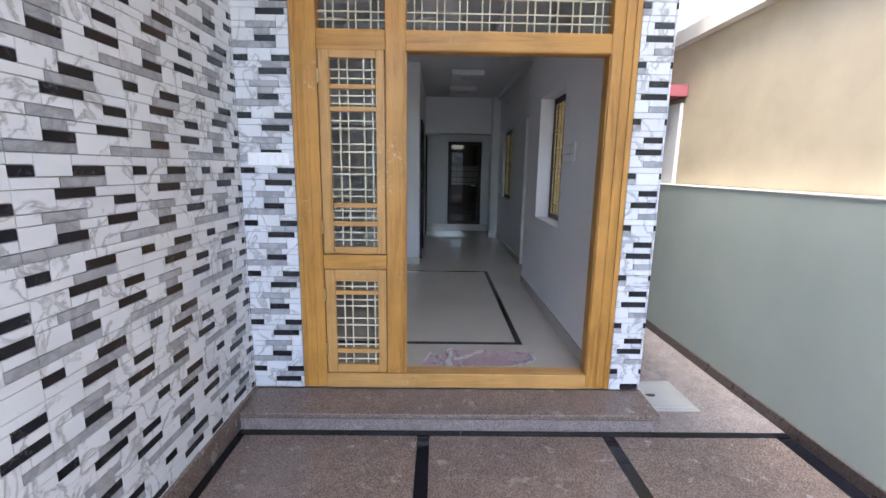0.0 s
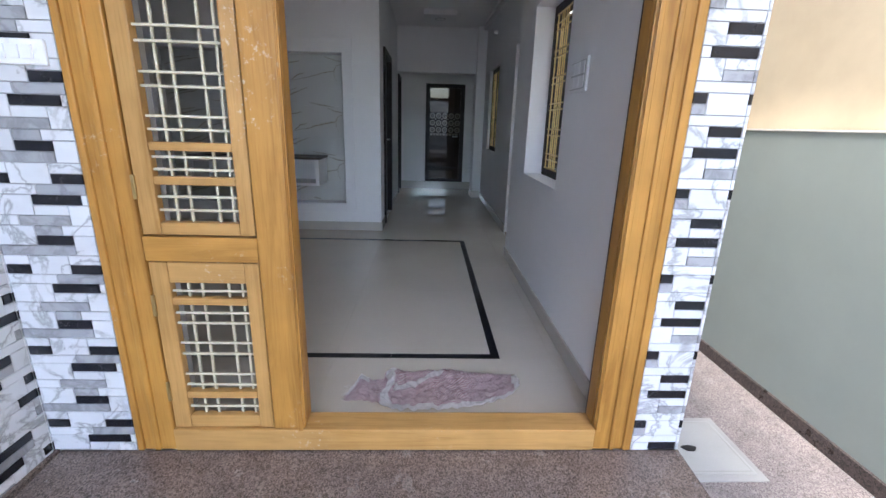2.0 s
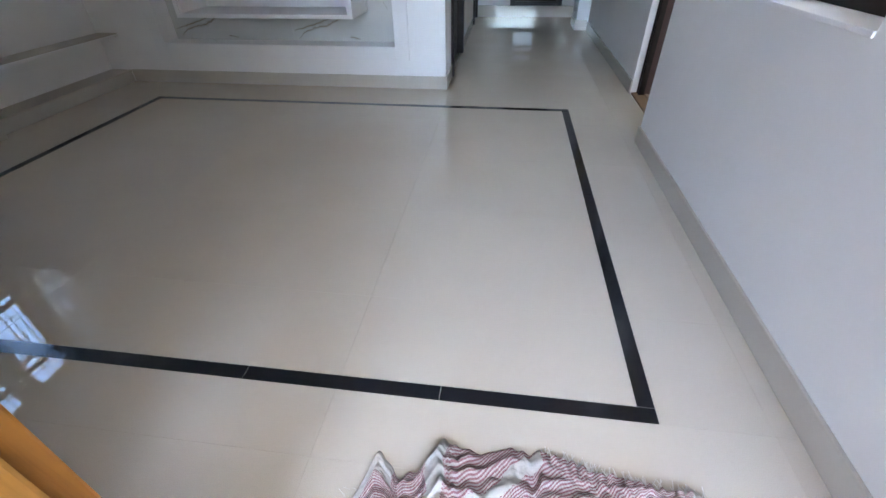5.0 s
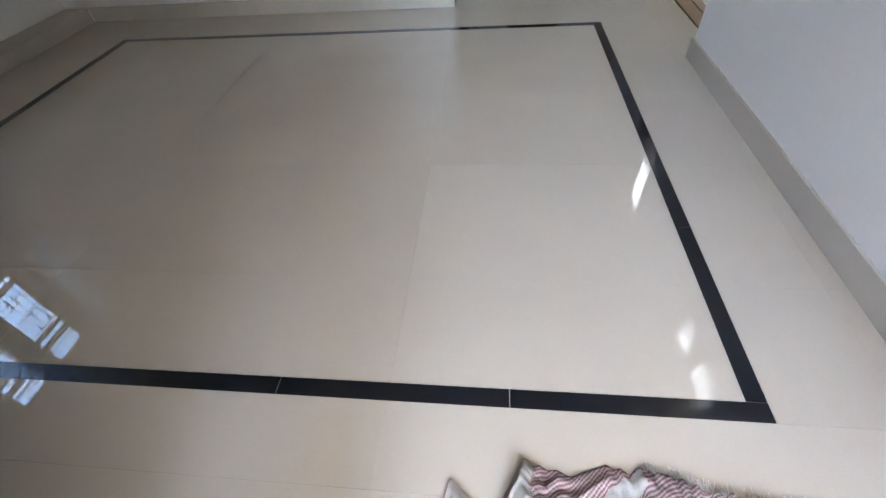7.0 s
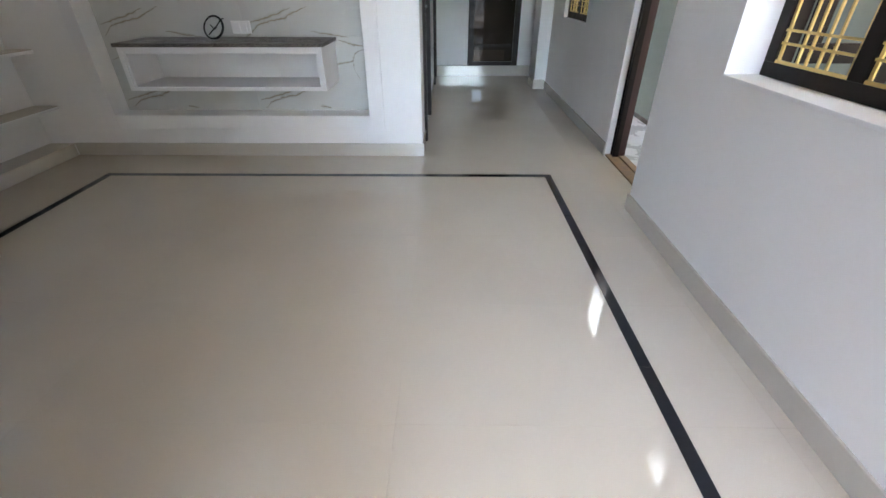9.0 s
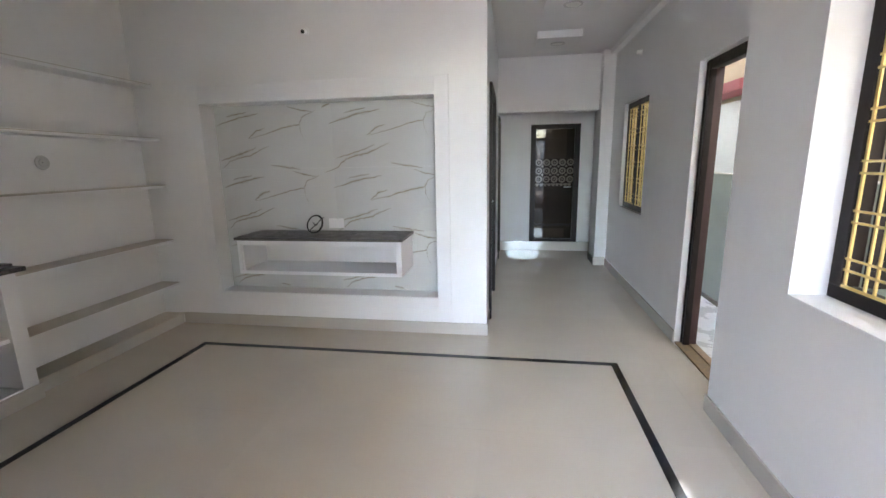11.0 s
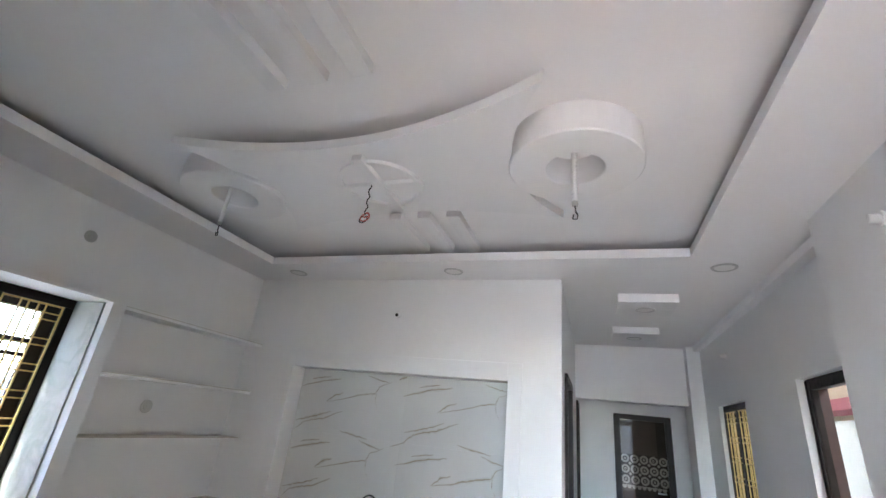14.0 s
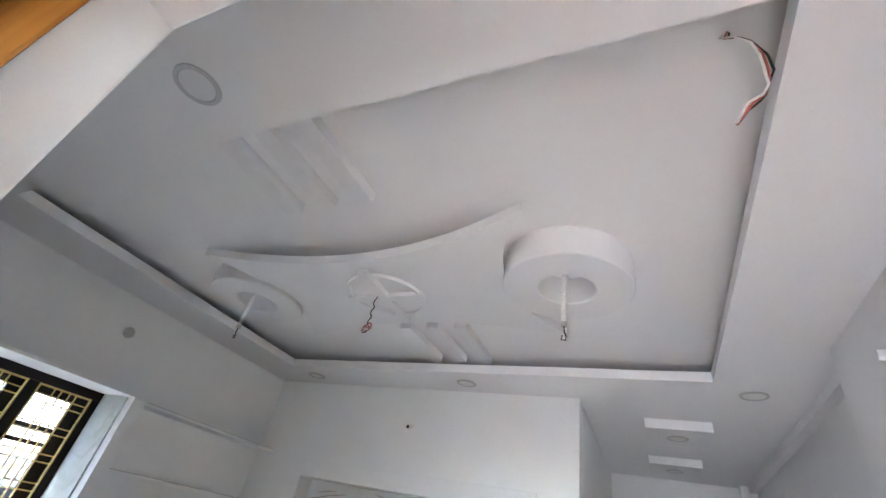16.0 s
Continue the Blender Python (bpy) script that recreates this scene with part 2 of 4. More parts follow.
def add_box(bm, x0, x1, y0, y1, z0, z1, bev=0.0, mat=0):
    vs = [bm.verts.new((x, y, z)) for x in (x0, x1) for y in (y0, y1) for z in (z0, z1)]
    fs = [bm.faces.new([vs[i] for i in q]) for q in
          ((0, 1, 3, 2), (4, 6, 7, 5), (0, 4, 5, 1), (2, 3, 7, 6), (0, 2, 6, 4), (1, 5, 7, 3))]
    for f in fs:
        f.material_index = mat
    if bev:
        es = {e for f in fs for e in f.edges}
        r = bmesh.ops.bevel(bm, geom=list(es), offset=bev, segments=2, profile=0.6, affect="EDGES")
        for f in r["faces"]:
            f.material_index = mat
    return fs


def box(name, b, mat, parent=None, bev=0.0):
    bm = bmesh.new()
    add_box(bm, *b, bev=bev)
    return finish(name, bm, mat, parent)


def boxes(name, bs, mat, parent=None, bev=0.0):
    bm = bmesh.new()
    for b in bs:
        add_box(bm, *b, bev=bev)
    return finish(name, bm, mat, parent)


def wall(name, axis, a, b, u0, u1, z0, z1, holes, mat, parent=None):
    """A wall between a and b on its axis ('x' or 'y'), from u0 to u1 along, with through holes (u0, u1, z0, z1)."""
    us = sorted({u0, u1, *[h[0] for h in holes], *[h[1] for h in holes]})
    zs = sorted({z0, z1, *[h[2] for h in holes], *[h[3] for h in holes]})
    us, zs = [u for u in us if u0 <= u <= u1], [z for z in zs if z0 <= z <= z1]

    def solid(i, j):
        if not (0 <= i < len(us) - 1 and 0 <= j < len(zs) - 1):
            return False
        uc, zc = (us[i] + us[i + 1]) / 2, (zs[j] + zs[j + 1]) / 2
        return not any(h[0] < uc < h[1] and h[2] < zc < h[3] for h in holes)

    bm = bmesh.new()
    cache = {}

    def v(s, i, j):
        if (s, i, j) not in cache:
            p = a if s == 0 else b
            cache[s, i, j] = bm.verts.new((p, us[i], zs[j]) if axis == "x" else (us[i], p, zs[j]))
        return cache[s, i, j]

    for i in range(len(us) - 1):
        for j in range(len(zs) - 1):
            if not solid(i, j):
                continue
            bm.faces.new([v(0, i, j), v(0, i, j + 1), v(0, i + 1, j + 1), v(0, i + 1, j)])
            bm.faces.new([v(1, i, j), v(1, i + 1, j), v(1, i + 1, j + 1), v(1, i, j + 1)])
            if not solid(i - 1, j):
                bm.faces.new([v(0, i, j), v(1, i, j), v(1, i, j + 1), v(0, i, j + 1)])
            if not solid(i + 1, j):
                bm.faces.new([v(0, i + 1, j), v(0, i + 1, j + 1), v(1, i + 1, j + 1), v(1, i + 1, j)])
            if not solid(i, j - 1):
                bm.faces.new([v(0, i, j), v(0, i + 1, j), v(1, i + 1, j), v(1, i, j)])
            if not solid(i, j + 1):
                bm.faces.new([v(0, i, j + 1), v(1, i, j + 1), v(1, i + 1, j + 1), v(0, i + 1, j + 1)])
    bmesh.ops.recalc_face_normals(bm, faces=bm.faces)
    ob = finish(name, bm, mat, parent)
    return tagged(ob, kind="structure")


def prism(bm, pts, z0, z1, mat=0):
    """An upright prism over a closed outline."""
    lo = [bm.verts.new((x, y, z0)) for x, y in pts]
    hi = [bm.verts.new((x, y, z1)) for x, y in pts]
    n = len(pts)
    fs = [bm.faces.new(lo[::-1]), bm.faces.new(hi)]
    for i in range(n):
        fs.append(bm.faces.new([lo[i], lo[(i + 1) % n], hi[(i + 1) % n], hi[i]]))
    for f in fs:
        f.material_index = mat


def tube(name, pts, r, mat, parent=None, sides=8):
    """A round bar or wire along a line of points."""
    cu = bpy.data.curves.new(name, "CURVE")
    cu.dimensions = "3D"
    sp = cu.splines.new("POLY")
    sp.points.add(len(pts) - 1)
    for p, q in zip(sp.points, pts):
        p.co = (*q, 1)
    cu.bevel_depth, cu.bevel_resolution, cu.use_fill_caps = r, max(0, sides // 4 - 1), True
    tmp = bpy.data.objects.new(name, cu)
    scene.collection.objects.link(tmp)
    me = bpy.data.meshes.new_from_object(tmp.evaluated_get(bpy.context.evaluated_depsgraph_get()))
    bpy.data.objects.remove(tmp)
    me.materials.clear()
    me.materials.append(mat)
    for p in me.polygons:
        p.use_smooth = True
    ob = new(name, me)
    if parent:
        ob.parent = parent
    return ob


def empty(name, label, category, group=""):
    return tagged(new(name), label, category, group)


# ---- plan ----
PF = -0.135            # porch floor
ST = -0.004            # top of the entrance step at the door
OX = 2.79              # outer face of the hall's east wall
PE = 2.745             # east edge of the entrance pillar
CZ = 2.79              # false ceiling
WX, EX, EX2 = -1.86, 2.49, 2.65   # west wall, east wall of the room, east wall of the hall
DY0, DY1 = 3.475, 3.775           # entrance wall
TY = 7.085             # television wall
HX = 1.167             # west side of the hall
BEAM, BACK = 9.88, 10.7
TOP = 3.15

# ---- structure ----
wall("wall_entrance", "y", DY0, DY1, -2.09, PE, -0.3, TOP, [(0.60, 2.547, ST - 0.002, 2.60), (-0.43, 0.16, 1.28, 2.0)], WHITE)
wall("wall_west", "x", -2.09, WX, DY1, 7.40, -0.3, TOP, [(4.68, 5.585, 0.862, 2.127)], WHITE)
wall("wall_television", "y", TY, 7.25, WX, HX, -0.3, TOP, [(-1.238, 0.761, 0.323, 1.95)], WHITE)
wall("wall_television_back", "y", 7.262, 7.40, WX, HX, -0.3, TOP, [], WHITE)
wall("wall_hall_west", "x", 1.0, HX, 7.40, BACK, -0.3, TOP, [(7.46, 8.42, 0.0, 2.09), (10.0, 10.64, 0.0, 2.06)], WHITE)
wall("wall_east", "x", EX, 2.72, DY1, 6.12, -0.3, TOP, [(4.66, 5.555, 0.875, 2.10)], WHITE)
tagged(boxes("wall_door_reveal", [(0.602, 0.672, 3.608, DY1 + 0.002, -0.02, 2.56), (0.602, 2.49, 3.608, DY1 + 0.002, 2.56, 2.60)], WHITE, bev=0.006), kind="structure")
tagged(box("wall_east_nib", (EX, 2.60, 3.608, DY1, -0.02, 2.60), WHITE), kind="structure")
wall("wall_east_hall", "x", EX2, OX, 6.12, BACK, -0.3, TOP, [(6.22, 7.10, 0.0, 2.10), (8.22, 9.13, 0.88, 2.055)], WHITE)
wall("wall_back", "y", BACK, 10.9, 0.8, OX, -0.3, TOP, [(1.66, 2.39, 0.15, 1.97)], WHITE)
tagged(boxes("beam_hall", [(HX, EX2, BEAM, BEAM + 0.25, 2.085, TOP), (2.50, EX2, BEAM - 0.17, BEAM + 0.25, 0.0, TOP)], WHITE), kind="structure")
tagged(box("ceiling_hall_end", (HX, EX2, BEAM + 0.25, BACK, 2.55, 2.7), CEIL), kind="structure")
# east overhang beyond y 4.4 is unseen, added to darken the passage
tagged(boxes("roof_shade_overhang", [(-2.3, 3.05, DY0, 4.4, TOP, TOP + 0.15), (-2.3, 3.50, 4.4, 11.7, TOP, TOP + 0.15)], CONC), kind="structure")

# false ceiling with its tray, as one object
bm = bmesh.new()
TX0, TX1, TY0, TY1, LIP = -1.38, 2.03, 4.225, 6.62, 0.03
for q in ((WX, TX0 - LIP, DY1, TY), (TX1 + LIP, EX2, DY1, TY), (TX0 - LIP, TX1 + LIP, DY1, TY0 - LIP), (TX0 - LIP, TX1 + LIP, TY1 + LIP, TY), (HX, EX2, TY, BEAM)):
    add_box(bm, *q, CZ, CZ + 0.02)
for q in ((TX0 - LIP, TX0, TY0, TY1), (TX1, TX1 + LIP, TY0, TY1), (TX0 - LIP, TX1 + LIP, TY0 - LIP, TY0), (TX0 - LIP, TX1 + LIP, TY1, TY1 + LIP)):
    add_box(bm, *q, CZ, CZ + 0.065)
add_box(bm, WX, EX2, DY1, TY, 2.925, 2.95)
tagged(finish("ceiling", bm, CEIL), kind="structure")
tagged(boxes("trim_hall_cornice", [(EX2 - 0.07, EX2, 6.12, BEAM, CZ - 0.06, CZ)], CEIL), kind="structure")

# floors
tagged(box("floor_base", (-2.0, EX2 + 0.1, DY1 - 0.3, BACK, -0.3, -0.0016), SKIRT), kind="structure")
tagged(box("ground", (-400, 400, -400, 400, -0.6, -0.25), SOIL), kind="structure")

# porch
tagged(box("porch_base", (0.0, 3.60, -3.0, DY0, -0.25, PF - 0.022), CONC), kind="structure")
tagged(box("passage_base", (PE, 3.60, DY0, 11.5, -0.25, PF - 0.022), CONC), kind="structure")
wall("wall_porch_west", "x", 0.17, 0.272, -3.0, DY0, -0.3, TOP, [], WHITE)
# unseen slab; its part west of the porch is added to block sun at window_4
tagged(box("ceiling_porch_sun_block", (-2.3, 2.95, 0.5, DY0, 3.0, 3.15), CEIL), kind="structure")
# unseen wall added opposite the porch to cut light from the low sky
wall("wall_sky_block", "y", -9.3, -9.0, -14.0, 14.0, -0.3, 2.7, [], PALE)
wall("wall_compound", "x", 3.53, 3.64, -3.0, 11.5, -0.3, 1.262, [], GREEN)
tagged(box("trim_compound_edge", (3.524, 3.644, -3.0, 11.5, 1.262, 1.272), PALE, bev=0.002), kind="structure")
tagged(box("wall_passage_end", (OX, 3.64, 11.5, 11.7, -0.3, 3.0), CREAM), kind="structure")

# west neighbour seen through the grille, east neighbour over the compound wall
def building(name, label, b, mat, holes, side, pane=None):
    root = empty(name, label, "building")
    box("wall", b, mat, root)
    boxes("parapet", [(b[0] - 0.08, b[1] + 0.08, b[2] - 0.08, b[3] + 0.08, b[5], b[5] + 0.12)], PALE, root)
    x = b[1] if side > 0 else b[0]
    for y0, y1, z0, z1 in holes:
        w = box("window", (x - 0.03, x + 0.03, y0, y1, z0, z1), pane or DARKWOOD, root)
        boxes("sill", [(x - 0.07, x + 0.07, y0 - 0.05, y1 + 0.05, z0 - 0.06, z0)], PALE, w)
    return root


building("house", "orange painted neighbouring house with dark windows", (-9.5, -8.0, 1.0, 7.1, -0.25, 4.4), ORANGE, [(5.2, 6.2, 1.2, 2.4), (2.6, 3.6, 1.2, 2.4)], 1)
building("house", "low pale plastered house beyond the yard", (-10.5, -8.6, 7.1, 15.0, -0.25, 1.5), CONC, [(8.0, 9.2, 0.7, 1.15), (10.5, 11.7, 0.7, 1.15)], 1)
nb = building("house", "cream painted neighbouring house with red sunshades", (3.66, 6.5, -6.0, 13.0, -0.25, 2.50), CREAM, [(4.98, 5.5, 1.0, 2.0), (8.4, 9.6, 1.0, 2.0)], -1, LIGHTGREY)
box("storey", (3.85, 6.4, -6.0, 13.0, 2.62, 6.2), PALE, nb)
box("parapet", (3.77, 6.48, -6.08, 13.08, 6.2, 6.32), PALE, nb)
box("sunshade", (3.42, 3.66, 4.93, 5.6, 2.05, 2.15), PINK, nb, 0.006)
box("sunshade", (3.42, 3.66, 8.2, 9.9, 2.05, 2.15), PINK, nb, 0.006)


# ---- entrance ----
def entrance_frame():
    root = empty("door_frame", "varnished teak entrance frame with grilled fanlights", "door frame")
    y0, y1 = 3.468, 3.574
    for x0, x1, zt in ((0.602, 0.745, 2.60), (1.128, 1.243, 2.50), (2.392, 2.545, 2.60)):
        box("jamb", (x0, x1, y0, y1, 0.092 if x0 == 1.128 else ST, zt), TEAK_Z, root, 0.006)
    # rebate for the door leaves, set back behind the jambs, its shade coloured in
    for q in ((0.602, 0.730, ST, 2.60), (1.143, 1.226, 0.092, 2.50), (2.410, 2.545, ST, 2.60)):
        box("rebate", (q[0], q[1], y1, 3.606, q[2], q[3]), SHADETEAK_Z, root, 0.004)
    boxes("bead", [(1.240, 1.2475, 3.474, 3.492, 0.10, 2.012), (2.3875, 2.395, 3.474, 3.492, 0.10, 2.012), (1.2405, 1.2465, 3.497, 3.501, 0.10, 2.012), (2.3885, 2.3945, 3.497, 3.501, 0.10, 2.012)], TEAK_Z, root, 0.002)
    # moulded beads run up the outer jambs and round the doorway
    for x0, x1 in ((0.604, 0.628), (0.668, 0.690), (2.456, 2.474), (2.512, 2.543)):
        box("bead", (x0, x1, y0 - 0.010, y0 + 0.004, 0.0, 2.55), TEAK_Z, root, 0.004)
    for x0, x1 in ((1.222, 1.240), (2.395, 2.413)):
        box("bead", (x0, x1, y0 - 0.006, y0 + 0.004, 0.085, 2.02), TEAK_Z, root, 0.003)
    box("rebate", (1.227, 2.409, y1 - 0.019, 3.606, 2.036, 2.128), SHADETEAK_X, root, 0.004)
    # dark strip standing in for the shadowed inner edge of the rebate
    box("shade_strip", (2.411, 2.420, 3.6065, 3.624, 0.0, 2.5), REDWOOD, root, 0.002)
    box("sill", (0.745, 2.392, y0 - 0.006, y1, ST, 0.092), PALETEAK_X, root, 0.006)
    box("rail", (0.746, 1.127, y0 + 0.002, y1 - 0.02, 2.018, 2.128), TEAK_X, root, 0.005)
    box("rail", (1.244, 2.391, y0 + 0.002, y1 - 0.02, 2.018, 2.128), TEAK_X, root, 0.005)
    box("bead", (1.244, 2.391, y0 - 0.006, y0 + 0.006, 2.022, 2.040), TEAK_X, root, 0.003)
    box("rail", (0.746, 1.127, y0 + 0.002, y1 - 0.02, 0.768, 0.856), TEAK_X, root, 0.005)
    box("rail", (0.746, 2.391, y0 + 0.002, y1 - 0.02, 2.50, 2.60), TEAK_X, root, 0.005)
    for x0, x1 in ((0.746, 1.127), (1.244, 2.391)):
        n = max(2, round((x1 - x0) / 0.128))
        step = (x1 - x0) / n
        for i in range(n):
            for dx in (-0.021, 0.021):
                x = x0 + (i + 0.5) * step + dx
                box("grille_bar", (x - 0.004, x + 0.004, 3.53, 3.542, 2.128, 2.50), GRILLE, root, 0.0015)
        for zc in (2.21, 2.33, 2.45):
            for dz in (-0.022, 0.022):
                box("grille_bar", (x0, x1, 3.522, 3.530, zc + dz - 0.004, zc + dz + 0.004), GRILLE, root, 0.0015)
    return root


entrance_frame()


def shutter(label, z0, z1, cuts, bars):
    """A side-light shutter: stiles, rails at the cuts, a cream grille behind, two hinges."""
    root = empty("window_shutter", label, "shutter", "side-light shutters")
    y0, y1, x0, x1 = 3.474, 3.512, 0.750, 1.123
    for a, b in ((x0, 0.811), (1.073, x1)):
        box("stile", (a, b, y0, y1, z0, z1), PALETEAK_Z, root, 0.005)
    for a, b in cuts:
        box("rail", (0.8115, 1.0725, y0 + 0.002, y1 - 0.002, a, b), PALETEAK_X, root, 0.005)
    for x in (0.862, 0.910, 1.002, 1.050):
        box("grille_bar", (x - 0.0042, x + 0.0042, 3.496, 3.506, z0 + 0.03, z1 - 0.03), GRILLE, root, 0.0015)
    for z in bars:
        box("grille_bar", (0.80, 1.085, 3.487, 3.4955, z - 0.0042, z + 0.0042), GRILLE, root, 0.0015)
    for z in (z0 + 0.16, z1 - 0.16):
        box("hinge", (x0 - 0.006, x0 + 0.006, y0 - 0.008, y0 + 0.002, z - 0.04, z + 0.04), BRASS, root, 0.002)
    return root


shutter("upper teak side-light shutter with a cream steel grille", 0.862, 2.038,
        [(0.862, 0.905), (1.030, 1.058), (1.140, 1.168), (1.690, 1.716), (1.812, 1.838), (1.978, 2.038)],
        [0.945, 0.99, 1.08, 1.12, 1.206, 1.247, 1.336, 1.377, 1.464, 1.508, 1.596, 1.638, 1.733, 1.777, 1.87, 1.917])
shutter("lower teak side-light shutter with a cream steel grille", 0.095, 0.764,
        [(0.095, 0.146), (0.222, 0.250), (0.604, 0.630), (0.688, 0.764)],
        [0.18, 0.275, 0.32, 0.405, 0.45, 0.53, 0.57, 0.655])


# ---- windows and doors ----
def grilled_window(name, label, x0, x1, ya, yb, za, zb, panes, out, closed=False):
    """Dark frame in an opening of a wall across x, gold grille, open shutters outside. out: +1 if the outside lies at larger x."""
    root = tagged(new(name), label, "window", kind="structure")
    fw = 0.06
    bs = [(x0, x1, ya, yb, za, za + fw), (x0, x1, ya, yb, zb - fw, zb), (x0, x1, ya, ya + fw, za + fw, zb - fw), (x0, x1, yb - fw, yb, za + fw, zb - fw)]
    step = (yb - ya - 2 * fw) / panes
    for i in range(1, panes):
        yc = ya + fw + i * step
        bs.append((x0, x1, yc - 0.032, yc + 0.032, za + fw, zb - fw))
    boxes("frame", bs, DARKWOOD, root, 0.004)
    xg = x0 + 0.012 if out > 0 else x1 - 0.012
    for i in range(panes):
        a = ya + fw + i * step + (0.032 if i else 0)
        b = ya + fw + (i + 1) * step - (0.032 if i < panes - 1 else 0)
        bars = [(xg - 0.004, xg + 0.004, a + 0.002, a + 0.014, za + fw, zb - fw), (xg - 0.004, xg + 0.004, b - 0.014, b - 0.002, za + fw, zb - fw)]
        for yc in (a + (b - a) * 0.36, a + (b - a) * 0.64):
            for d in (-0.022, 0.022):
                bars.append((xg - 0.004, xg + 0.004, yc + d - 0.0045, yc + d + 0.0045, za + fw, zb - fw))
        n = round((zb - za - 2 * fw) / 0.17)
        pz = (zb - za - 2 * fw) / n
        for k in range(n):
            for d in (-0.022, 0.022):
                z = za + fw + (k + 0.5) * pz + d
                bars.append((xg - 0.009, xg - 0.003, a, b, z - 0.0045, z + 0.0045))
        for z in (za + fw + 0.006, zb - fw - 0.006):
            bars.append((xg - 0.009, xg - 0.003, a, b, z - 0.006, z + 0.006))
        for q in bars:
            box("grille_bar", q, GOLD, root, 0.0012)
    if closed:
        # shutters shut behind the grille: stiles, rails in pairs, tinted glass
        for i in range(panes):
            a, b = ya + fw + i * step - (0.02 if i == 0 else -0.001), ya + fw + (i + 1) * step + (0.02 if i == panes - 1 else -0.001)
            xa, xb = (x0 - 0.036, x0 - 0.003) if out < 0 else (x1 + 0.003, x1 + 0.036)
            z0, z1 = za + fw - 0.02, zb - fw + 0.02
            boxes("shutter", [(xa, xb, a, a + 0.035, z0, z1), (xa, xb, b - 0.10, b, z0, z1), (xa, xb, a + 0.035, b - 0.10, z1 - 0.075, z1), (xa, xb, a + 0.035, b - 0.10, z0, z0 + 0.06)]
                  + [(xa, xb, a + 0.035, b - 0.10, z - 0.013, z + 0.013) for z in (1.82, 1.73, 1.25, 1.16)], DARKWOOD, root, 0.003)
            pane = box("pane", ((xa + xb) / 2 - 0.002, (xa + xb) / 2 + 0.002, a + 0.03, b - 0.09, z0 + 0.05, z1 - 0.07), GLASS, root)
            pane.visible_shadow = False
        return root
    # shutters folded out square to the wall
    for yh, w in ((yb - fw, -0.025),):
        xa, xb = (x1 + 0.005, x1 + 0.42) if out > 0 else (x0 - 0.42, x0 - 0.005)
        s0, s1 = min(yh, yh + w), max(yh, yh + w)
        z0, z1 = za + fw, zb - fw
        boxes("shutter", [(xa, xb, s0, s1, z0, z0 + 0.07), (xa, xb, s0, s1, z1 - 0.07, z1), (xa, xa + 0.06, s0, s1, z0 + 0.07, z1 - 0.07), (xb - 0.06, xb, s0, s1, z0 + 0.07, z1 - 0.07),
                          (xa + 0.06, xb - 0.06, s0, s1, (z0 + z1) / 2 - 0.03, (z0 + z1) / 2 + 0.03)], DARKWOOD, root, 0.003)
    return root


grilled_window("window_1", "dark framed window with a gold steel grille", 2.63, 2.70, 4.66, 5.555, 0.875, 2.10, 2, 1)
grilled_window("window_2", "dark framed glazed window with a gold steel grille", -2.075, -2.015, 4.68, 5.585, 0.862, 2.127, 2, -1, True)
grilled_window("window_3", "hall window with a dark frame and gold grille", 2.69, 2.76, 8.22, 9.13, 0.88, 2.055, 2, 1)
front = grilled_window("window_4", "dark framed glazed front window with a gold steel grille", -3.60, -3.54, -0.43, 0.16, 1.28, 2.0, 2, 1, True)
front.matrix_world = Matrix.Rotation(radians(-90), 4, "Z")
box("window_sill", (2.484, 2.628, 4.662, 5.553, 0.868, 0.884), GYP, None, 0.003)
tagged(bpy.data.objects["window_sill"], kind="structure")


def frame_in_x(name, label, x0, x1, ya, yb, zt, mat, fw=0.06):
    root = tagged(new(name), label, "door", kind="structure")
    boxes("frame", [(x0, x1, ya, ya + fw, 0.0, zt), (x0, x1, yb - fw, yb, 0.0, zt), (x0, x1, ya + fw, yb - fw, zt - fw, zt)], mat, root, 0.005)
    boxes("bead", [(x0 - 0.006, x0 + 0.004, yb - fw + 0.005, yb - fw + 0.022, 0.0, zt - fw), (x0 - 0.006, x0 + 0.004, yb - 0.02, yb - 0.003, 0.0, zt - 0.01)], mat, root, 0.002)
    return root


THRESH = gloss("worn_brown_wood", (0.30, 0.20, 0.12), 0.5, vary=0.4)
side = frame_in_x("door_side", "open side doorway with a dark brown frame", 2.70, 2.738, 6.22, 7.10, 2.10, DARKWOOD, 0.068)
boxes("rebate", [(2.738, OX + 0.003, 7.045, 7.10, 0.0, 2.10), (2.738, OX + 0.003, 6.22, 6.275, 0.0, 2.10), (2.738, OX + 0.003, 6.275, 7.045, 2.045, 2.10)], REDWOOD, side, 0.004)
boxes("threshold", [(2.655, 2.74, 6.22, 7.10, -0.01, 0.012), (2.745, OX + 0.01, 6.22, 7.10, -0.01, 0.018)], THRESH, side, 0.003)

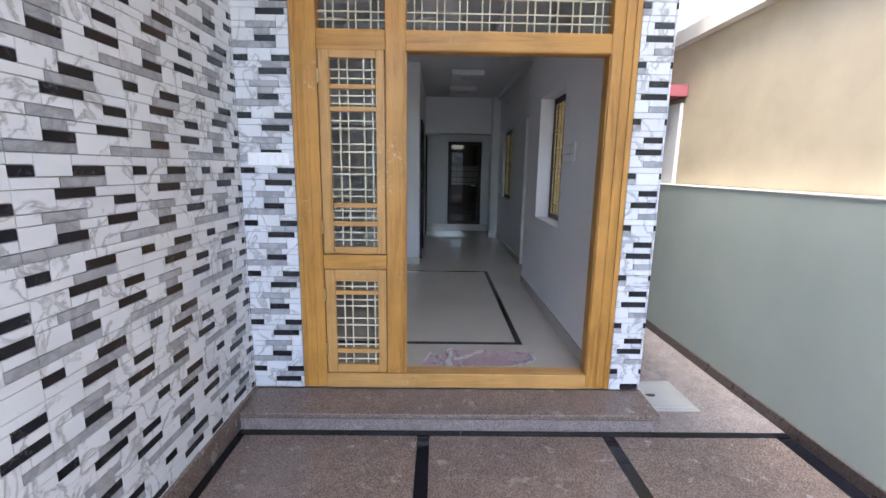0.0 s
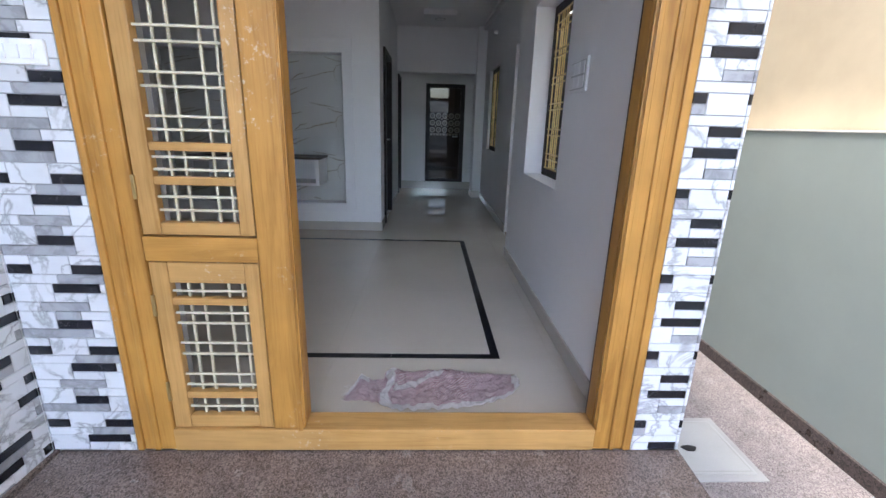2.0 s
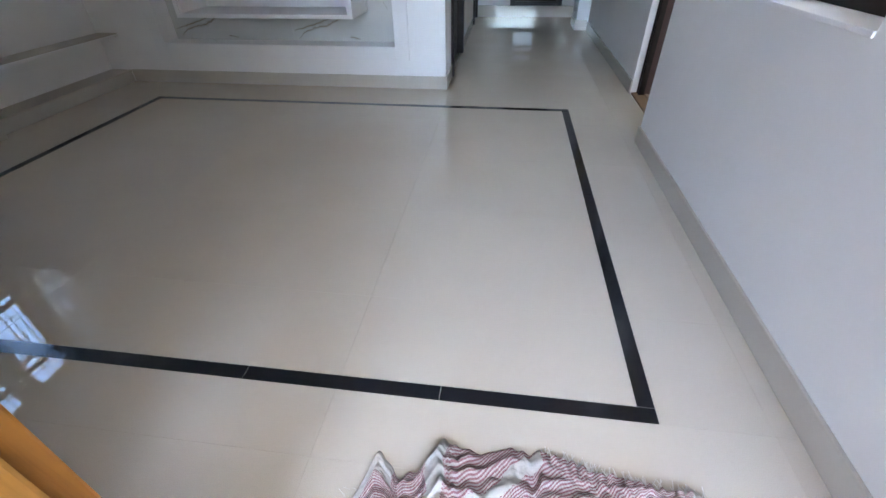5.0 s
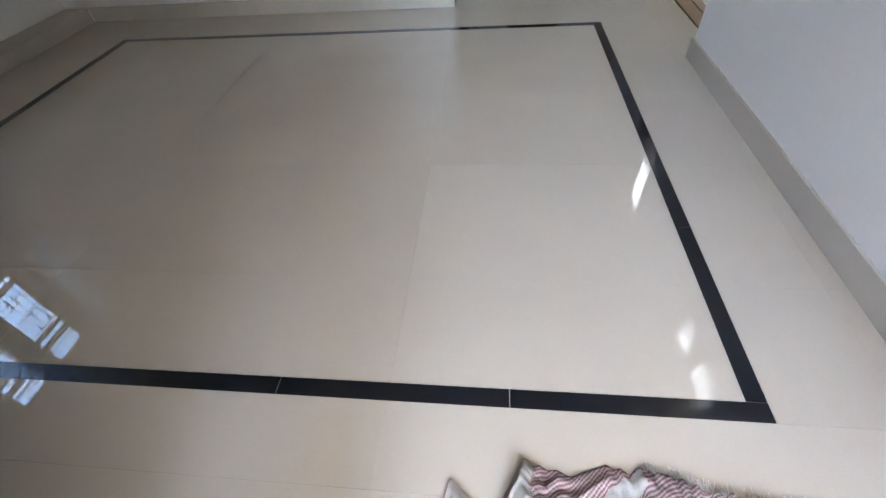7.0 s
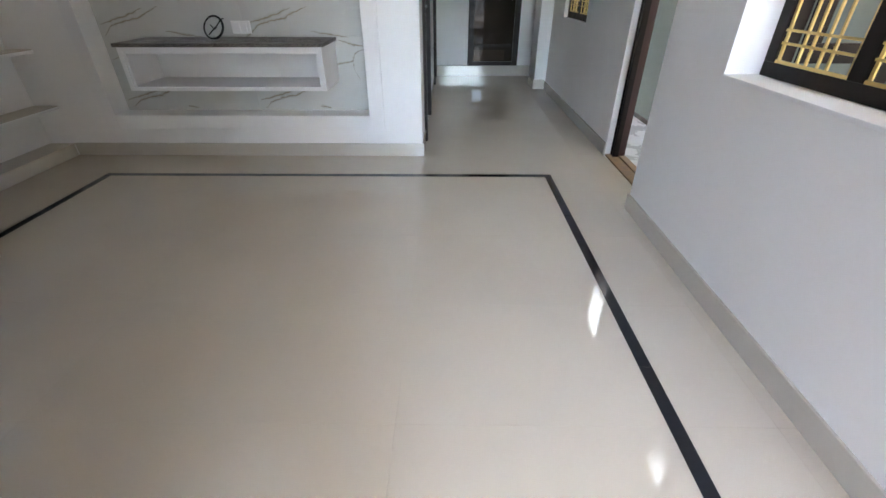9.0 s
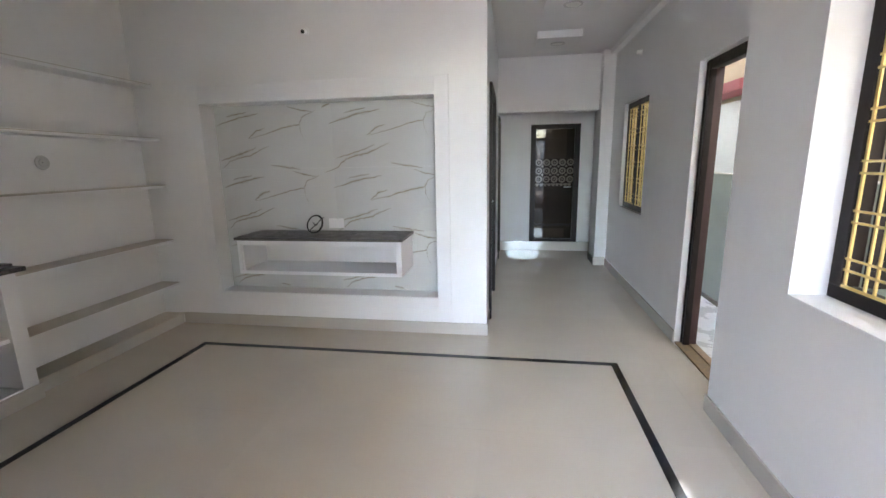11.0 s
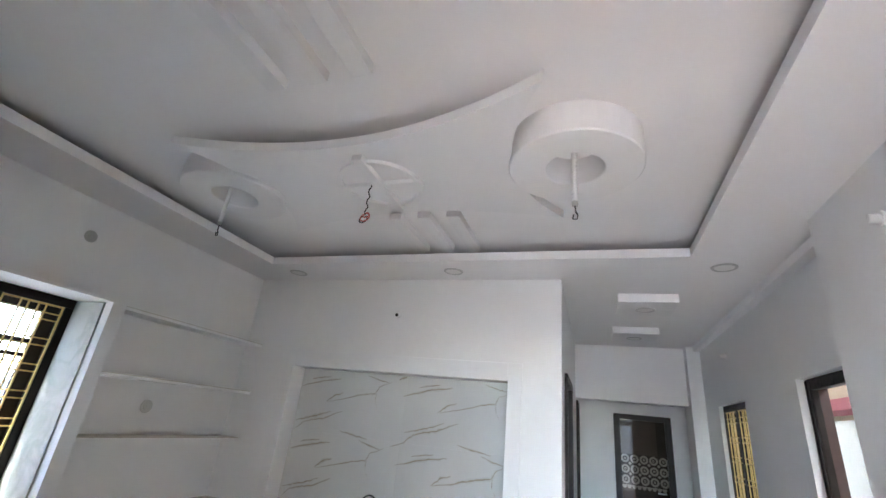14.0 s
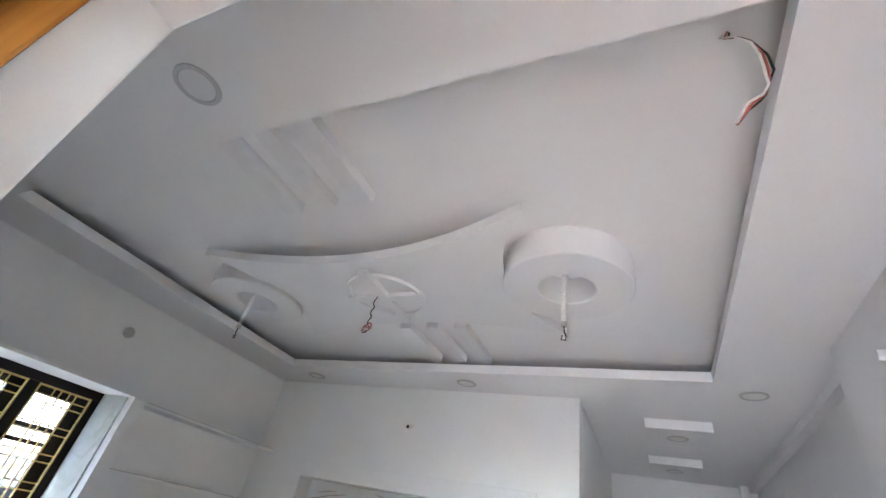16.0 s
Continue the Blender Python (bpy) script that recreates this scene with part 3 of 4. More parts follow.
for nm, ya, yb, zt in (("door_hall", 7.46, 8.42, 2.09), ("door_far", 10.0, 10.64, 2.06)):
    d = tagged(new(nm), "closed dark brown flush door in a dark frame", "door", kind="structure")
    boxes("frame", [(1.06, 1.192, ya, ya + 0.06, 0.0, zt), (1.06, 1.192, yb - 0.06, yb, 0.0, zt), (1.06, 1.192, ya + 0.06, yb - 0.06, zt - 0.06, zt)], DARKWOOD, d, 0.004)
    leaf = box("leaf", (1.09, 1.125, ya + 0.062, yb - 0.062, 0.006, zt - 0.062), DARKWOOD, d, 0.003)
    tube("handle", [(1.125, yb - 0.13, 1.02), (1.165, yb - 0.13, 1.02), (1.165, yb - 0.24, 1.02)], 0.009, STEEL, leaf)

# far door with its printed glossy panel
far = tagged(new("door_back"), "closed glossy brown bathroom door with a pale printed motif", "door", kind="structure")
boxes("frame", [(1.655, 1.735, 10.66, 10.76, 0.15, 1.975), (2.315, 2.395, 10.66, 10.76, 0.15, 1.975), (1.735, 2.315, 10.66, 10.76, 1.905, 1.975), (1.735, 2.315, 10.66, 10.76, 0.15, 0.20)], DARKWOOD, far, 0.004)
PANEL = gloss("brown_laminate", (0.030, 0.022, 0.017), 0.02, vary=0.25, ior=1.26, scale=3.0)
MOTIF = gloss("pale_motif_print", (0.19, 0.17, 0.14), 0.05, ior=1.4)
leaf = box("leaf", (1.722, 2.328, 10.70, 10.735, 0.192, 1.908), PANEL, far, 0.002)
box("rail", (1.73, 2.32, 10.692, 10.70, 0.40, 0.435), DARKWOOD, leaf, 0.002)
UPPER = gloss("light_brown_laminate", (0.050, 0.038, 0.029), 0.03, vary=0.2, ior=1.36, scale=3.0)
box("panel", (1.737, 2.20, 10.697, 10.7005, 1.46, 1.903), UPPER, leaf)
box("panel", (1.737, 2.20, 10.697, 10.7005, 0.21, 0.36), UPPER, leaf)
bm = bmesh.new()
for k in range(9):
    cx = 1.765 + k * 0.0615
    vs = [bm.verts.new((cx + 0.029 * math.cos(math.pi + i * math.pi / 8), 10.6985, 1.075 + 0.045 * math.sin(math.pi + i * math.pi / 8))) for i in range(9)]
    bm.faces.new(vs)
for row, zc in enumerate((1.14, 1.27, 1.40)):
    for k in range(5):
        cx = 1.785 + k * 0.12
        for r0, r1 in ((0.030, 0.055), (0.006, 0.016)):
            ring = [(cx + r * math.cos(a), zc + r * math.sin(a)) for a in [i * math.tau / 12 for i in range(12)] for r in (r0, r1)]
            vs = [bm.verts.new((p, 10.6985, q)) for p, q in ring]
            for i in range(12):
                j = (i + 1) % 12
                bm.faces.new([vs[2 * i], vs[2 * i + 1], vs[2 * j + 1], vs[2 * j]])
        if row < 2 and k < 4:
            vs = [bm.verts.new((cx + 0.06 + dx, 10.6985, zc + 0.07 + dz)) for dx, dz in ((-0.022, 0), (0, -0.022), (0.022, 0), (0, 0.022))]
            bm.faces.new(vs)
finish("motif", bm, MOTIF, leaf)
tube("handle", [(2.27, 10.70, 1.02), (2.27, 10.65, 1.02), (2.17, 10.65, 1.02)], 0.009, STEEL, leaf)
fr = tagged(new("door_end"), "grey door edge at the hall's far end", "door", kind="structure")
boxes("frame", [(2.612, 2.662, 10.18, 10.24, 0.0, 2.05)], LIGHTGREY, fr, 0.004)
box("handle", (2.598, 2.612, 10.19, 10.22, 0.92, 1.0), BLACK, fr, 0.003)

# skirting tiles along the walls
SK = 0.10
tagged(boxes("baseboard", [(EX - 0.012, EX, DY1, 6.12, 0.0, SK), (EX - 0.012, EX2, 6.12, 6.132, 0.0, SK), (EX2 - 0.012, EX2, 7.10, BEAM - 0.17, 0.0, SK), (EX2 - 0.162, EX2 - 0.012, BEAM - 0.182, BEAM - 0.17, 0.0, SK + 0.02),
                           (2.488, 2.50, BEAM - 0.17, BEAM + 0.25, 0.0, SK), (-1.66, HX + 0.01, TY - 0.012, TY, 0.0, SK), (HX, HX + 0.012, TY, 7.46, 0.0, SK), (HX, HX + 0.012, 8.42, 10.0, 0.0, SK),
                           (HX, EX2, BACK - 0.03, BACK, 0.0, 0.145), (-1.59, 0.6, DY1, DY1 + 0.012, 0.0, SK)], SKIRT, bev=0.003), kind="structure")

# ---- television niche ----
tagged(boxes("trim_niche", [(-1.332, -1.238, TY - 0.018, TY, 0.22, 2.09), (0.761, 0.874, TY - 0.018, TY, 0.22, 2.09), (-1.238, 0.761, TY - 0.018, TY, 1.95, 2.09), (-1.238, 0.761, TY - 0.018, TY, 0.22, 0.323)], GYP, bev=0.003), kind="structure")
niche = tagged(new("panel_niche"), "pale grey veined marble tiles lining the niche", "wall tiles", kind="structure")
for i in range(2):
    for j in range(3):
        xa, xb = max(-1.238, -1.238 + i * 1.085 - 0.0), min(0.761, -1.238 + (i + 1) * 1.085 - 0.001)
        za, zb = 0.323 + j * 0.5424, 0.323 + (j + 1) * 0.5424 - 0.001
        box("tile", (xa, xb, 7.25, 7.262, za, zb), TV_TILE, niche)
VEINS = [[(190, 388), (215, 366), (240, 358)], [(195, 388), (250, 374), (300, 358), (342, 350), (352, 330), (390, 312)], [(345, 348), (344, 368), (356, 398)],
         [(410, 305), (445, 288), (470, 265), (500, 255), (535, 248), (565, 232), (590, 222)], [(100, 262), (140, 250), (172, 241), (210, 225)],
         [(250, 278), (290, 285), (338, 293)], [(130, 322), (190, 310)], [(430, 350), (510, 325), (568, 315)], [(655, 488), (690, 500), (722, 505)]]
rng = random.Random(4)
soft, core = bmesh.new(), bmesh.new()
for rep in range(-2, 2):
    for row in range(-2, 3):
        for vein in VEINS:
            pts = []
            for (a, b), (c, d) in zip(vein, vein[1:]):
                for k in range(6):
                    f = k / 6
                    pts.append((a + (c - a) * f + rng.uniform(-1.4, 1.4), b + (d - b) * f + rng.uniform(-1.4, 1.4)))
            pts.append(vein[-1])
            line = [(-1.235 + (p + rep * 342 - 95) / 315, 1.95 - (q + row * 190 - 100) / 350) for p, q in pts]
            line = [(p, q) for p, q in line if -1.225 < p < 0.748 and 0.34 < q < 1.938]
            n = len(line)
            if n < 4:
                continue
            wide = rng.uniform(0.0035, 0.0065)
            for bm, y, k0, more in ((soft, 7.2494, 0.3, 2.1), (core, 7.2489, 0.0, 0.8)):
                vs = []
                for k, (p, q) in enumerate(line):
                    w = more * wide * (math.sin(math.pi * (k + 0.6) / (n + 0.2)) * rng.uniform(0.5, 1.3) + k0 * rng.uniform(0.2, 1.0)) + 0.0006
                    vs.append((bm.verts.new((p + 0.4 * w, y, q - w)), bm.verts.new((p - 0.4 * w, y, q + w))))
                for (a, b), (c, d) in zip(vs, vs[1:]):
                    bm.faces.new([a, c, d, b])
tagged(finish("veins", soft, VEIN_PALE, niche), kind="stuff")
tagged(finish("veins", core, VEIN, niche), kind="stuff")

tv = empty("television_shelf", "white floating television shelf with a grey granite top", "shelf")
box("top", (-0.897, 0.530, 6.835, 7.249, 0.836, 0.860), SLAB_GR, tv, 0.003)
bx = (-0.878, 0.516, 6.848, 7.249, 0.552, 0.836)
boxes("body", [(bx[0], bx[1], bx[2], bx[3], 0.552, 0.580), (bx[0], bx[0] + 0.03, bx[2], bx[3], 0.580, 0.836), (bx[1] - 0.03, bx[1], bx[2], bx[3], 0.580, 0.836), (bx[0] + 0.03, bx[1] - 0.03, 7.225, bx[3], 0.580, 0.836),
               (bx[0] + 0.03, bx[1] - 0.03, bx[2], bx[3], 0.806, 0.836)], GYP, tv, 0.002)
boxes("moulding", [(bx[0] + 0.03, bx[1] - 0.03, bx[2] + 0.01, bx[2] + 0.03, 0.793, 0.806), (bx[0] + 0.03, bx[0] + 0.045, bx[2] + 0.01, bx[2] + 0.03, 0.580, 0.793), (bx[1] - 0.045, bx[1] - 0.03, bx[2] + 0.01, bx[2] + 0.03, 0.580, 0.793)], GYP, tv, 0.003)

coil = empty("cable_coil", "coiled black cable leaning on the granite top", "cable")
rng = random.Random(9)
for k in range(4):
    r, tilt, cx = 0.068 + rng.uniform(-0.006, 0.006), rng.uniform(-0.25, 0.25), -0.31 + rng.uniform(-0.006, 0.006)
    pts = [(cx + r * math.cos(a), 7.12 + 0.05 * math.sin(a) * 0.8 + tilt * 0.03 * math.cos(a), 0.934 + r * math.sin(a) * 1.0) for a in [i * math.tau / 28 for i in range(29)]]
    tube("loop", pts, 0.0045, BLACK, coil)
tube("tail", [(-0.345, 7.09, 0.886), (-0.315, 7.1, 0.915), (-0.28, 7.11, 0.945), (-0.245, 7.12, 0.985), (-0.225, 7.12, 0.99)], 0.0045, BLACK, coil)
tube("tail", [(-0.32, 7.1, 0.95), (-0.29, 7.09, 0.925), (-0.27, 7.08, 0.94)], 0.0045, BLACK, coil)


def plate(name, label, axis, at, u, z, w, h, face, switches):
    """A plastic switch plate on a wall; face: the way it looks along the axis."""
    root = empty(name, label, "switch")
    a, b = sorted((at, at + face * 0.012))
    q = lambda p0, p1, u0, u1, z0, z1: (p0, p1, u0, u1, z0, z1) if axis == "x" else (u0, u1, p0, p1, z0, z1)
    box("plate", q(a, b, u - w / 2, u + w / 2, z - h / 2, z + h / 2), PLASTIC, root, 0.004)
    a3, b3 = sorted((at + face * 0.010, at + face * 0.0135))
    if len(switches) > 4:
        box("surround", q(a3, b3, u - w / 2 + 0.016, u + w / 2 - 0.016, z - h / 2 + 0.014, z + h / 2 - 0.014), LIGHTGREY, root, 0.001)
    a2, b2 = sorted((at + face * 0.012, at + face * 0.018))
    for du, dz, ww, hh in switches:
        box("switch", q(a2, b2, u + du - ww / 2, u + du + ww / 2, z + dz - hh / 2, z + dz + hh / 2), GYP, root, 0.002)
    return root


pl = plate("socket_plate", "white plastic socket plate above the granite top", "y", 7.249, -0.165, 0.925, 0.14, 0.085, -1, [(-0.03, 0, 0.05, 0.06), (0.03, 0, 0.03, 0.05)])
plate("switchboard", "white plastic switchboard beside the grilled window", "x", EX, 4.42, 1.51, 0.255, 0.165, -1, [(-0.072 + 0.072 * i, dz, 0.062, 0.058) for i in range(3) for dz in (0.034, -0.034)])
plate("switchboard", "slim white switch plate on the tiled pillar", "y", 3.463, 0.455, 1.417, 0.235, 0.072, -1, [(-0.08, 0, 0.05, 0.05), (-0.01, 0.0, 0.03, 0.04), (0.03, 0.0, 0.03, 0.04), (0.07, 0.0, 0.03, 0.04)])
plate("switchboard", "small white switch plate beside the far door", "y", BACK, 1.43, 1.46, 0.20, 0.075, -1, [(-0.06, 0, 0.03, 0.04), (0.0, 0, 0.03, 0.04), (0.06, 0, 0.03, 0.04)])


def round_cap(name, label, axis, x, y, z, r, face, mat):
    root = empty(name, label, "cover")
    for rr, d0, d1, mm, nm in ((r, 0.0, 0.006, mat, "plate"), (r * 0.55, 0.006, 0.010, mat, "boss"), (r * 0.16, 0.010, 0.012, STEEL, "screw")):
        bm = bmesh.new()
        bmesh.ops.create_cone(bm, cap_ends=True, segments=24, radius1=rr, radius2=rr * 0.94, depth=d1 - d0)
        rot = {"x": Matrix.Rotation(radians(90) * face, 4, "Y"), "y": Matrix.Rotation(radians(-90) * face, 4, "X"), "z": Matrix.Rotation(0 if face > 0 else math.pi, 4, "X")}[axis]
        off = Vector({"x": (1, 0, 0), "y": (0, 1, 0), "z": (0, 0, 1)}[axis]) * face * (d0 + d1) / 2
        bm.transform(Matrix.Translation(Vector((x, y, z)) + off) @ rot)
        finish(nm, bm, mm, root)
    return root


round_cap("junction_cover", "round grey junction cover on the upper wall", "x", WX, 5.40, 2.54, 0.042, 1, LIGHTGREY)
round_cap("junction_cover", "round grey junction cover behind the shelves", "x", WX, 6.235, 1.484, 0.05, 1, LIGHTGREY)


def bulb_holder(label, axis, x, y, z, face):
    root = empty("lamp_holder", label, "lamp holder", "wall lamp holders")
    d = Vector({"x": (1, 0, 0), "y": (0, 1, 0)}[axis]) * face
    base = Vector((x, y, z))
    for nm, a, b, r, m in (("base", 0, 0.012, 0.032, PLASTIC), ("neck", 0.012, 0.05, 0.020, PLASTIC), ("socket", 0.0505, 0.0515, 0.015, BLACK if axis == "y" else PLASTIC)):
        p, q = base + d * a, base + d * b
        if axis == "y":
            p, q = p - Vector((0, 0, a * 0.3)), q - Vector((0, 0, b * 0.3))
        tube(nm, [tuple(p), tuple(q)], r, m, root, 16)
    return root


bulb_holder("white lamp holder without a bulb above the niche", "y", -0.25, TY, 2.46, -1)
bulb_holder("white lamp holder without a bulb in the hall", "x", EX2, 8.6, 2.50, -1)
bulb_holder("white lamp holder without a bulb over the window", "x", EX, 5.56, 2.525, -1)

# ---- shelves and window counter on the west wall ----
for zt in (2.127, 1.687, 1.285, 0.795, 0.393):
    sh = empty("shelf", "white plastered wall shelf with a tan tile top, empty", "shelf", "shelves on the west wall")
    box("board", (WX, -1.665, 5.68, TY, zt - 0.026, zt - 0.004), WHITE, sh, 0.003)
    box("top", (WX, -1.672, 5.68, TY, zt - 0.004, zt), TAN, sh)
plinth = empty("shelf_plinth", "low ivory tiled plinth under the wall shelves", "plinth")
box("top", (WX, -1.66, 5.76, TY - 0.012, 0.085, 0.099), TAN, plinth, 0.003)
box("front", (WX, -1.668, 5.76, TY - 0.012, 0.0, 0.085), SKIRT, plinth)
surround = empty("window_surround", "white plaster surround boxing the wide window", "window surround")
box("side", (WX, -1.665, 5.585, 5.68, 0.862, 2.127), WHITE, surround, 0.002)
box("head", (WX, -1.665, 4.62, 5.68, 2.127, 2.150), WHITE, surround, 0.002)
box("side", (WX, -1.665, 4.62, 4.68, 0.862, 2.127), WHITE, surround, 0.002)
box("lining", (-2.012, -1.735, 5.573, 5.5845, 0.862, 2.122), REVEAL, surround)
counter = empty("window_counter", "white open cabinet with a dark granite top", "cabinet")
box("top", (-2.014, -1.585, 4.20, 5.80, 0.832, 0.860), SLAB_GR, counter, 0.004)
boxes("body", [(WX, -1.605, 5.66, 5.75, 0.0, 0.832), (WX, -1.605, 4.24, 4.33, 0.0, 0.832), (WX, -1.605, 4.33, 5.66, 0.76, 0.832), (WX, -1.605, 4.33, 5.66, 0.08, 0.11)], WHITE, counter, 0.002)
box("upstand", (-1.80, -1.66, 5.69, 5.785, 0.8602, 0.879), SLAB_GR, counter, 0.004)
box("shelf", (WX, -1.625, 4.33, 5.66, 0.415, 0.44), WHITE, counter, 0.002)
boxes("skirting", [(-1.605, -1.594, 4.24, 5.76, 0.0, 0.10), (WX, -1.594, 5.751, 5.762, 0.0, 0.10)], SKIRT, counter, 0.002)

# ---- ceiling ornaments ----
PZ = 2.80


def arc_points(p, q, sag, n=20):
    """Points from p to q on a bow that bends to the left by sag."""
    px, py = p
    dx, dy = q[0] - px, q[1] - py
    d = math.hypot(dx, dy)
    nx, ny = -dy / d, dx / d
    return [(px + dx * t + nx * sag * 4 * t * (1 - t), py + dy * t + ny * sag * 4 * t * (1 - t)) for t in [i / n for i in range(n)]]


star = empty("ceiling_ornament", "white gypsum ceiling panel with four concave sides", "ceiling panel")
A, B, C, D = (-0.66, 4.90), (1.25, 4.84), (1.25, 5.97), (-0.66, 6.00)
bm = bmesh.new()
prism(bm, arc_points(A, B, 0.215) + arc_points(B, C, 0.20) + arc_points(C, D, 0.19) + arc_points(D, A, 0.20), PZ, PZ + 0.05)
finish("panel", bm, GYP, star)
boxes("hanger", [(-0.2, 0.85, 5.25, 5.60, PZ + 0.05, 2.926)], GYP, star)
cx, cy = 0.30, 5.44
boxes("cross", [(cx - 0.028, cx + 0.028, cy - 0.28, cy + 0.28, PZ - 0.032, PZ), (cx - 0.25, cx - 0.029, cy - 0.026, cy + 0.026, PZ - 0.026, PZ), (cx + 0.029, cx + 0.25, cy - 0.026, cy + 0.026, PZ - 0.026, PZ)], GYP, star, 0.004)
bm = bmesh.new()
N = 40
ro, ri = 0.235, 0.215
for i in range(N):
    a0, a1 = i * math.tau / N, (i + 1) * math.tau / N
    q = [(cx + r * math.cos(a), cy + r * math.sin(a)) for r, a in ((ro, a0), (ro, a1), (ri, a1), (ri, a0))]
    lo = [bm.verts.new((*p, PZ - 0.020)) for p in q]
    hi = [bm.verts.new((*p, PZ)) for p in q]
    bm.faces.new(lo[::-1])
    bm.faces.new([lo[0], lo[1], hi[1], hi[0]])
    bm.faces.new([lo[2], lo[3], hi[3], hi[2]])
finish("hoop", bm, GYP, star)


def ceiling_ring(x, y):
    root = empty("ceiling_ring", "round white gypsum fan rose with a hollow middle", "ceiling ring", "ceiling rings")
    bm = bmesh.new()
    n, zb, zt = 56, 2.772, 2.926
    prof = [(0.135, zt), (0.135, zb + 0.006), (0.141, zb), (0.303, zb), (0.309, zb + 0.006), (0.309, zb + 0.08), (0.306, zt)]
    rows = [[bm.verts.new((x + r * math.cos(i * math.tau / n), y + r * math.sin(i * math.tau / n), z)) for i in range(n)] for r, z in prof]
    for a, b in zip(rows, rows[1:]):
        for i in range(n):
            bm.faces.new([a[i], a[(i + 1) % n], b[(i + 1) % n], b[i]])
    bmesh.ops.recalc_face_normals(bm, faces=bm.faces)
    finish("ring", bm, GYP, root)
    return root


def fan_pipe(x, y):
    root = empty("fan_pipe", "white plastic fan pipe hanging with bare wire ends", "pipe", "fan pipes")
    tube("pipe", [(x, y, 2.926), (x, y, 2.56)], 0.0125, PLASTIC, root, 16)
    tube("wire", [(x, y, 2.56), (x + 0.003, y - 0.003, 2.525), (x + 0.012, y - 0.004, 2.505), (x + 0.008, y, 2.488), (x - 0.01, y + 0.003, 2.492), (x - 0.006, y, 2.512)], 0.0032, BLACK, root)
    tube("collar", [(x, y, 2.575), (x, y, 2.555)], 0.014, LIGHTGREY, root, 16)
    return root


for x, y in ((1.335, 5.42), (-0.705, 5.42)):
    ceiling_ring(x, y)
for x, y in ((1.335, 5.37), (-0.70, 5.37)):
    fan_pipe(x, y)
for ya, yb in ((TY0, 4.75), (6.02, TY1)):
    for x in (0.115, 0.325, 0.535):
        tagged(box("ceiling_strip", (x - 0.045, x + 0.045, ya, yb, 2.872, 2.9255), GYP, None, 0.004), "raised white gypsum strip on the tray ceiling", "ceiling strip", "ceiling strips")
wire = empty("ceiling_wire", "twisted wire with a looped end hanging from the ceiling panel", "wire")
pts = [(0.262 + 0.006 * math.sin(k * 1.4), 5.40 + 0.006 * math.cos(k * 1.4), PZ - 0.03 - 0.014 * k) for k in range(14)]
tube("strand", pts, 0.0035, BLACK, wire)
tube("strand", [(p[0] - 0.005, p[1] + 0.004, p[2] - 0.006) for p in pts], 0.0035, PLASTIC, wire)
for dx, dz, rr, mm in ((0.0, 0.0, 0.026, RED), (-0.008, -0.012, 0.022, BLACK), (0.006, 0.012, 0.016, RED)):
    tube("loop", [(0.262 + dx + rr * math.cos(a), 5.40 + 0.4 * rr * math.sin(a), 2.572 + dz + 1.1 * rr * math.sin(a)) for a in [k * 0.4 for k in range(17)]], 0.003, mm, wire)
w2 = empty("ceiling_wire", "loose red and black wires hanging at the ceiling edge", "wire")
base = [(1.925, 4.36, 2.926), (1.914, 4.36, 2.897), (1.938, 4.36, 2.894), (1.966, 4.36, 2.854), (1.98, 4.36, 2.789), (1.978, 4.36, 2.723), (1.968, 4.36, 2.671), (1.952, 4.36, 2.636), (1.927, 4.36, 2.615), (1.905, 4.36, 2.584), (1.884, 4.36, 2.552)]
for off, m in (((0, 0, 0), RED), ((0.007, 0.004, 0.006), BLACK), ((-0.006, -0.004, -0.004), PLASTIC)):
    tube("strand", [(p[0] + off[0] * (1 + 0.8 * math.sin(k * 1.7)), p[1] + off[1], p[2] + off[2] * (1 + math.cos(k * 2.1))) for k, p in enumerate(base)], 0.0032, m, w2)


def downlight(x, y, z):
    root = empty("downlight", "round white recessed downlight, switched off", "ceiling lamp", "downlights")
    bm = bmesh.new()
    n = 36
    prof = [(0.082, z), (0.080, z - 0.005), (0.066, z - 0.007), (0.062, z - 0.003)]
    rows = [[bm.verts.new((x + r * math.cos(i * math.tau / n), y + r * math.sin(i * math.tau / n), zz)) for i in range(n)] for r, zz in prof]
    for a, b in zip(rows, rows[1:]):
        for i in range(n):
            bm.faces.new([a[i], a[(i + 1) % n], b[(i + 1) % n], b[i]])
    bmesh.ops.recalc_face_normals(bm, faces=bm.faces)
    finish("rim", bm, RIM, root)
    bm = bmesh.new()
    bm.faces.new([bm.verts.new((x + 0.062 * math.cos(-i * math.tau / n), y + 0.062 * math.sin(-i * math.tau / n), z - 0.0035)) for i in range(n)])
    finish("diffuser", bm, DIFFUSER, root)


for x, y in ((0.33, 4.0), (2.27, 6.83), (0.30, 6.86), (-1.26, 6.86)):
    downlight(x, y, CZ - 0.001)
for ya in (7.46, 8.72):
    tagged(box("ceiling_box", (1.615, 2.085, ya, ya + 0.46, CZ - 0.075, CZ - 0.001), GYP, None, 0.003), "square white gypsum box dropped from the hall ceiling", "ceiling panel", "hall ceiling boxes")
    downlight(1.85, ya + 0.25, CZ - 0.0755)

# ---- cloth on the floor ----
m, nt, b = nodes_of("checked_cotton", 0.9)
tc = nt.nodes.new("ShaderNodeTexCoord")
sep = nt.nodes.new("ShaderNodeSeparateXYZ")
nt.links.new(tc.outputs["UV"], sep.inputs[0])
fac = []
